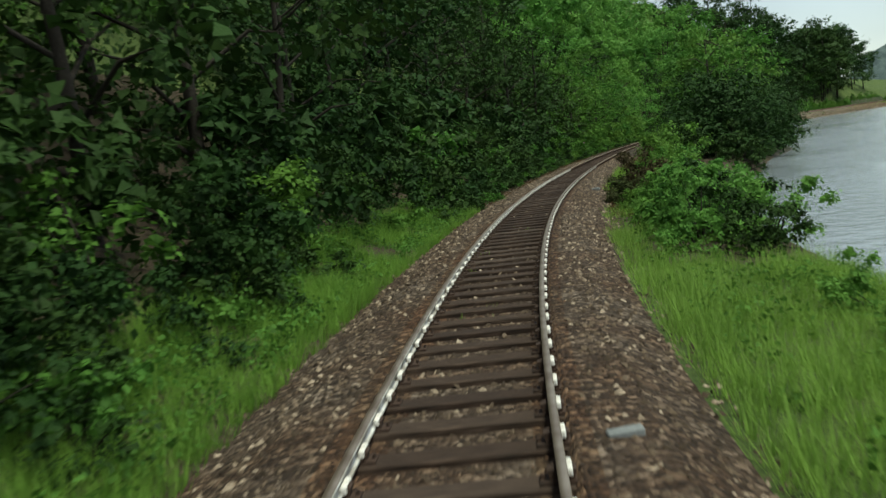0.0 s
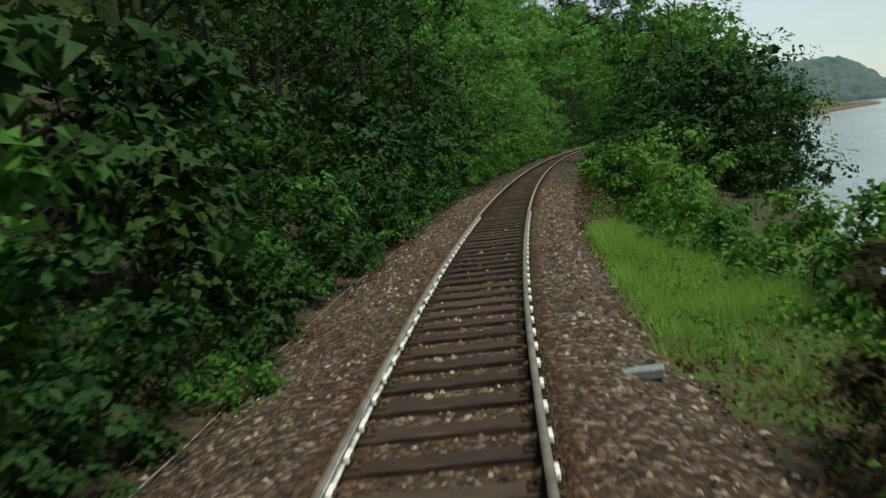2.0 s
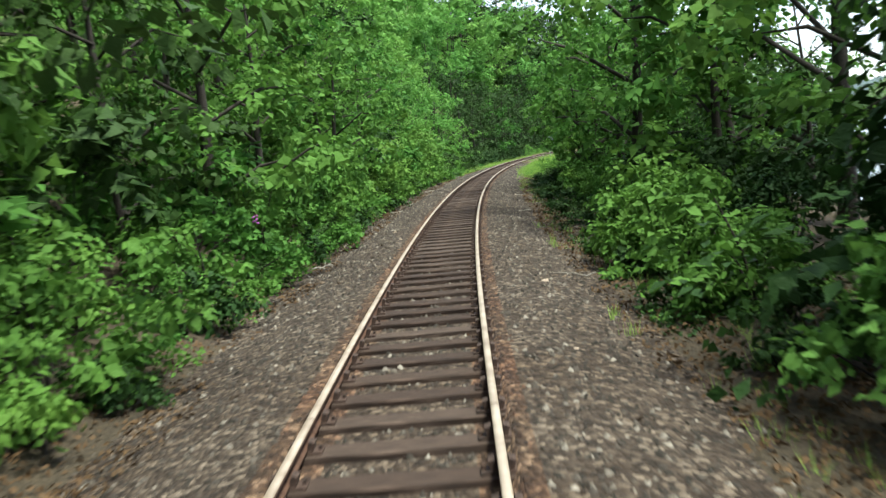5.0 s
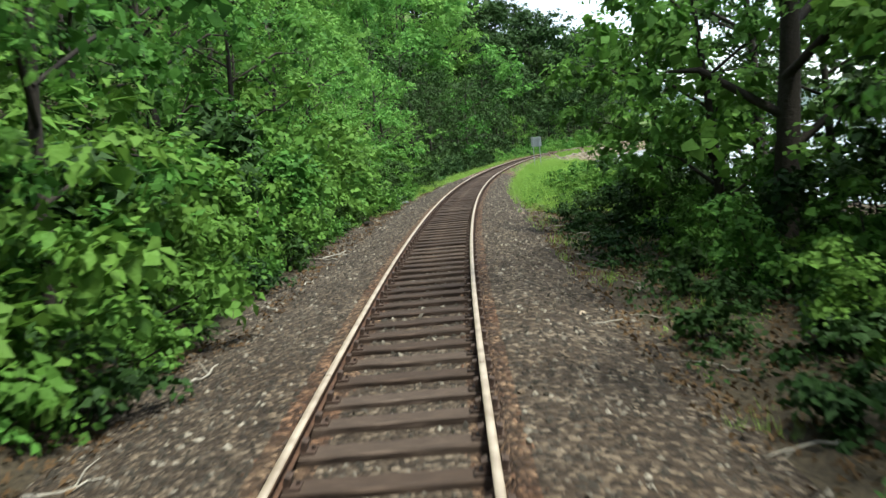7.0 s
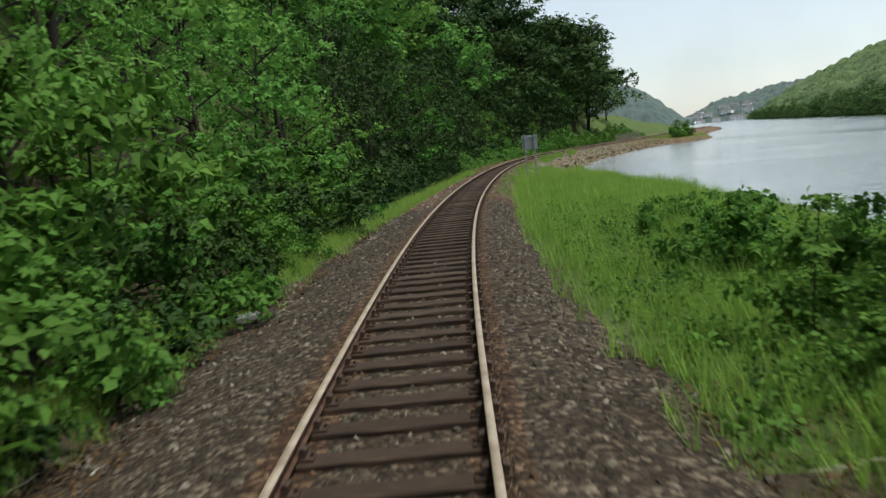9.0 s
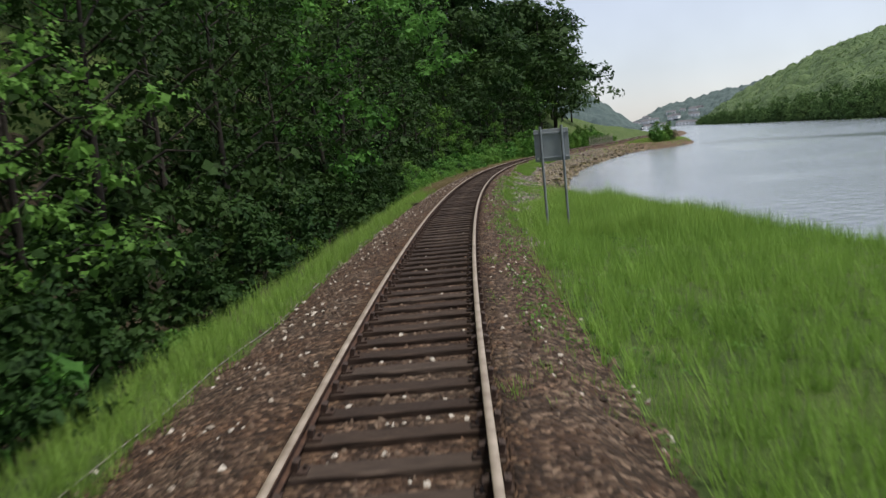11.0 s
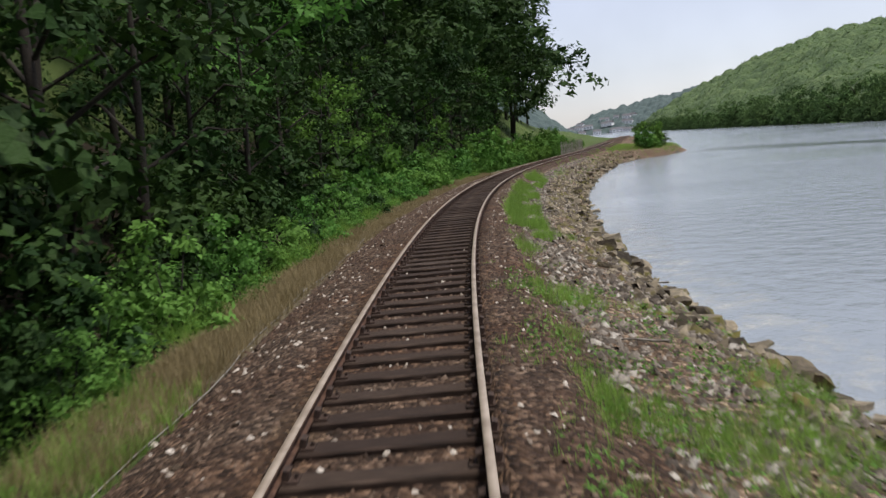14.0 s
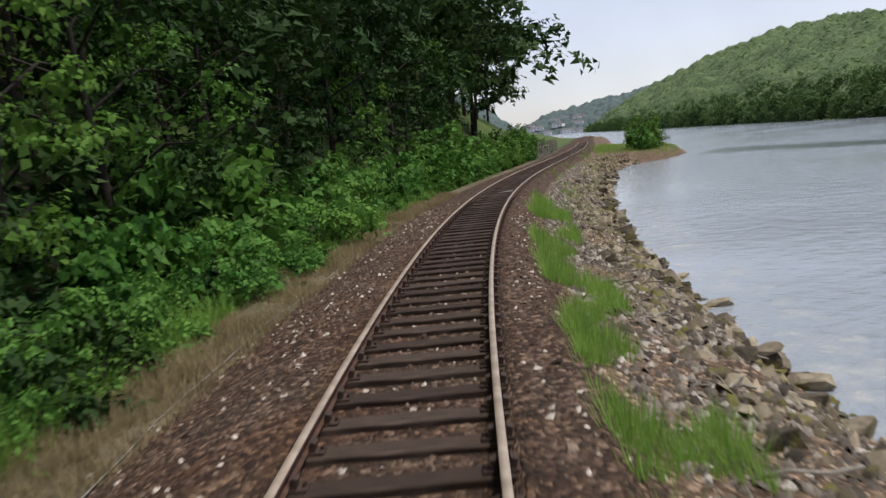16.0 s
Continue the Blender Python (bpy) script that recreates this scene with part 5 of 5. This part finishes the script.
def foxglove(s, d):
    x, y, z = ground_at(s, d)
    root = tagged(new("foxglove"), "purple foxglove among the bushes", "flower")
    root.matrix_basis = pose(x, y, z, 0, 6, 20)
    v, f = tube_arrays([(0, 0, 0), (0.02, 0, 0.7), (0.05, 0, 1.5)], [0.012, 0.01, 0.004], 5)
    part("stem", mesh_of("stem", v, f, M_GRASS), None, root)
    pieces = []
    for i in range(7):
        a, zz = i * 2.3, 1.1 + i * 0.03
        o = (0.03 + math.cos(a) * 0.01, math.sin(a) * 0.01, zz)
        e = (o[0] + math.cos(a) * 0.055, o[1] + math.sin(a) * 0.055, zz - 0.03)
        pieces.append(tube_arrays([o, e], [0.008, 0.022], 6))
    v, f = join(pieces)
    part("blossom", mesh_of("blossom", v, f, M_FLOWER), None, root, "purple bell blossoms")


foxglove(51.5, -3.9)
foxglove(69.6, -4.3)


# ---- far side of the river ----
def hill(name, along, across, start, way, height, label, mats, seed, lump=3.0, cells=(60, 18), side=-1):
    """A long hill: start point on its near foot, the way it runs, and its height along it."""
    wx, wy = way
    nx, ny = -wy, wx
    v = []
    for i in range(cells[0]):
        for j in range(cells[1]):
            u, w = along * i / (cells[0] - 1), across * j / (cells[1] - 1)
            q = j / (cells[1] - 1)
            rise = math.sin(min(1.0, q / 0.55) * math.pi / 2) ** 0.85 if q < 0.55 else math.cos((q - 0.55) / 0.45 * math.pi / 2)
            z = WATER - 0.6 + height(u) * max(rise, 0)
            x, y = start[0] + wx * u + nx * w * side, start[1] + wy * u + ny * w * side
            z += min(1, height(u) / 20) * (noise.noise((x * 0.02, y * 0.02, seed)) * lump * 2 + noise.noise((x * 0.09, y * 0.09, seed)) * lump) * min(1, j * 0.4)
            v.append((x, y, z))
    k = cells[1]
    f = [(i * k + j, (i + 1) * k + j, (i + 1) * k + j + 1, i * k + j + 1) for i in range(cells[0] - 1) for j in range(k - 1)]
    field = [1 if i in range(58, 72) and j in range(9, 12) else 0 for i in range(cells[0] - 1) for j in range(k - 1)]
    me = mesh_of(name, v, f, mats, field if isinstance(mats, list) else None, smooth=True)
    ob = tagged(new(name, me), label, "hill", kind="structure")
    return v, k


FW = (0.5677, 0.8232)
far_h = lambda u: float(np.interp(u, [0, 163, 300, 450, 600, 800, 1000, 1100, 1200, 1250], [0, 24, 35, 45, 54, 65, 66, 54, 26, 5]))
hv, hk = hill("far_hill", 1250, 330, (80.7, 95.1), FW, far_h, "wooded hill across the river", [M_TURF, M_FIELD], 3.0, 3.0, (120, 22))


def far_canopy(name, verts, k, seed, label, first=12, rows=16, mat=M_CANOPY, crowns=3600, sprays=14000, bare=(222, 292, 56, 82), cells=(520, 100)):
    """The closed canopy of a hillside: rounded crowns of many sizes side by side, with leafy sprays over them."""
    rng = np.random.default_rng(seed)
    grid = np.array(verts).reshape(-1, k, 3)[first:, :rows]
    n, m = grid.shape[:2]
    N, M = cells
    a, b = np.linspace(0, n - 1.001, N), np.linspace(0, m - 1.001, M)
    ia, ib = a.astype(int), b.astype(int)
    fa, fb = (a - ia)[:, None, None], (b - ib)[None, :, None]
    g = lambda p, q: grid[np.ix_(p, q)]
    base = (g(ia, ib) * (1 - fa) + g(ia + 1, ib) * fa) * (1 - fb) + (g(ia, ib + 1) * (1 - fa) + g(ia + 1, ib + 1) * fa) * fb
    top = base[..., 2].copy()
    for _ in range(crowns):
        p, q = int(rng.integers(N)), int(rng.integers(M))
        rad, high = rng.uniform(4.0, 10.0), rng.uniform(0.45, 0.9)
        if bare and bare[0] < p < bare[1] and bare[2] < q < bare[3]:
            continue
        p0, p1, q0, q1 = max(0, p - 6), p + 7, max(0, q - 6), q + 7
        part_ = base[p0:p1, q0:q1]
        away = np.hypot(part_[..., 0] - base[p, q, 0], part_[..., 1] - base[p, q, 1]) / rad
        dome = part_[..., 2] * 0.7 + base[p, q, 2] * 0.3 + rad * high * (1 - away ** 2)
        top[p0:p1, q0:q1] = np.maximum(top[p0:p1, q0:q1], dome)
    soft = top.copy()
    soft[1:-1, 1:-1] = (top[1:-1, 1:-1] * 2 + top[:-2, 1:-1] + top[2:, 1:-1] + top[1:-1, :-2] + top[1:-1, 2:]) / 6
    v = base.copy()
    v[..., 2] = soft + rng.uniform(-0.3, 0.3, top.shape)
    v[..., :2] += rng.uniform(-0.5, 0.5, (N, M, 2))
    v[:, 0, 2] = WATER - 0.5
    i = np.arange(N * M).reshape(N, M)
    f = np.stack([i[:-1, :-1], i[1:, :-1], i[1:, 1:], i[:-1, 1:]], -1).reshape(-1, 4)
    tagged(new(name, mesh_of(name, v.reshape(-1, 3), f, mat, smooth=True)), label, "woodland", kind="stuff")
    if not sprays:
        return
    wood = (top - base[..., 2]) > 1
    spots = v[wood]
    spots = spots[rng.integers(0, len(spots), sprays)] + rng.uniform(-1.1, 1.1, (sprays, 3)) * np.array([1, 1, 0.3])
    lv_, lf_ = leaves(rng, spots, np.full(sprays, 0.9), 6, 0.7, 0.8, 0.5, 0.9, bunch=6)
    tagged(new("treetop_sprays", mesh_of("treetop_sprays", lv_, lf_, M_FAR)), "leafy sprays on the far treetops", "woodland", kind="stuff")


far_canopy("far_woodland", hv, hk, 81, "dense green woodland covering the far hillside")

# broad trees standing along the foot of the far hill
SHORE_TREE = [bush_kind("shore_tree", i, 11.0, 9.0, 36, 34, 0.8, M_SHORE_LEAF, "dark green broad tree at the foot of the far hill", "tree", blade=False, thick=0.3) for i in (121, 122, 123)]
rr = random.Random(88)
u, n = 262.0, 0
while u < 1130:
    w = (1.5, 1.0, 13.0)[n % 3] + rr.uniform(-1.5, 1.5)
    x, y = 80.7 + FW[0] * u + FW[1] * w, 95.1 + FW[1] * u - FW[0] * w
    size = rr.uniform(0.8, 1.25)
    m = pose(x, y, WATER - 0.4 + max(0, w - 3) * 0.42, 0, 0, rr.uniform(0, 360)) @ Matrix.Diagonal((size, size, size * rr.uniform(0.85, 1.2), 1))
    ob = copy_thing(SHORE_TREE[n % 3], m)
    ob.matrix_basis = m
    tagged(ob, group="trees along the far shore")
    u += (4.6 if n % 3 else 3.6) * (1 + (u - 262) / 500)
    n += 1
retire(SHORE_TREE)

# the distant hills wear the haze in their colours
ridge = lambda u: float(np.interp(u, [0, 44, 66, 120, 219, 350, 416, 459], [4, 38, 40, 52, 66, 80, 70, 10]))
dv, dk = hill("distant_hill", 459, 400, (955.7, 1584.3), (0.562, -0.828), ridge, "distant hill above the village, haze put into its pale colour", M_DISTANT, 9.0, 3.0, (60, 16), 1)
near_ridge = lambda u: float(np.interp(u, [0, 40, 70, 190, 225, 268, 280], [4, 58, 72, 62, 45, 6, 2]))
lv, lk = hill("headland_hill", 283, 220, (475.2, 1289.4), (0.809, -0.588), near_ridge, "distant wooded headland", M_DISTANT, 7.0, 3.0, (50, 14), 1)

far_canopy("distant_woodland", dv, dk, 83, "distant woodland on the ridge, haze put into its colour", 0, 11, M_HAZY, 1700, 0, (0, 80, 0, 12), (280, 74))
far_canopy("headland_woodland", lv, lk, 84, "distant woodland on the headland, haze put into its colour", 0, 9, M_HAZY, 1300, 0, None, (200, 60))


def house(x, y, z, w, dpt, h, turn):
    root = tagged(new("house"), "small white rendered house with a slate roof on the far shore", "house", "houses of the far village")
    root.matrix_basis = pose(x, y, z, 0, 0, turn)
    part("wall", box(bmesh.new(), (w, dpt, h), (0, 0, h / 2)), M_WALLS, root)
    v = [(-w / 2 - 0.3, -dpt / 2 - 0.4, h), (w / 2 + 0.3, -dpt / 2 - 0.4, h), (w / 2 + 0.3, dpt / 2 + 0.4, h), (-w / 2 - 0.3, dpt / 2 + 0.4, h), (-w / 2 - 0.3, 0, h + dpt * 0.42), (w / 2 + 0.3, 0, h + dpt * 0.42)]
    bm = bmesh.new()
    bv = [bm.verts.new(p) for p in v]
    for q in ((0, 1, 5, 4), (2, 3, 4, 5), (0, 4, 3), (1, 2, 5), (3, 2, 1, 0)):
        bm.faces.new([bv[i] for i in q])
    part("roof", bm, M_ROOF, root)
    for k in range(3):
        for zz in (h * 0.28, h * 0.72):
            part("window", box(bmesh.new(), (w * 0.14, 0.12, h * 0.18), (w * (-0.3 + 0.3 * k), -dpt / 2 - 0.03, zz)), M_PANE, root)


rr = random.Random(90)
for i in range(34):
    u = rr.uniform(5, 170)
    j = rr.choice((0, 0, 0, 1, 1, 2))
    a = int(u / 459 * 59)
    x, y, z = dv[a * dk + j]
    house(x + rr.uniform(-9, 9), y + rr.uniform(-9, 9), z, rr.uniform(9, 20), rr.uniform(7, 10), rr.uniform(4.5, 6.5), rr.uniform(-25, 25) - 60)
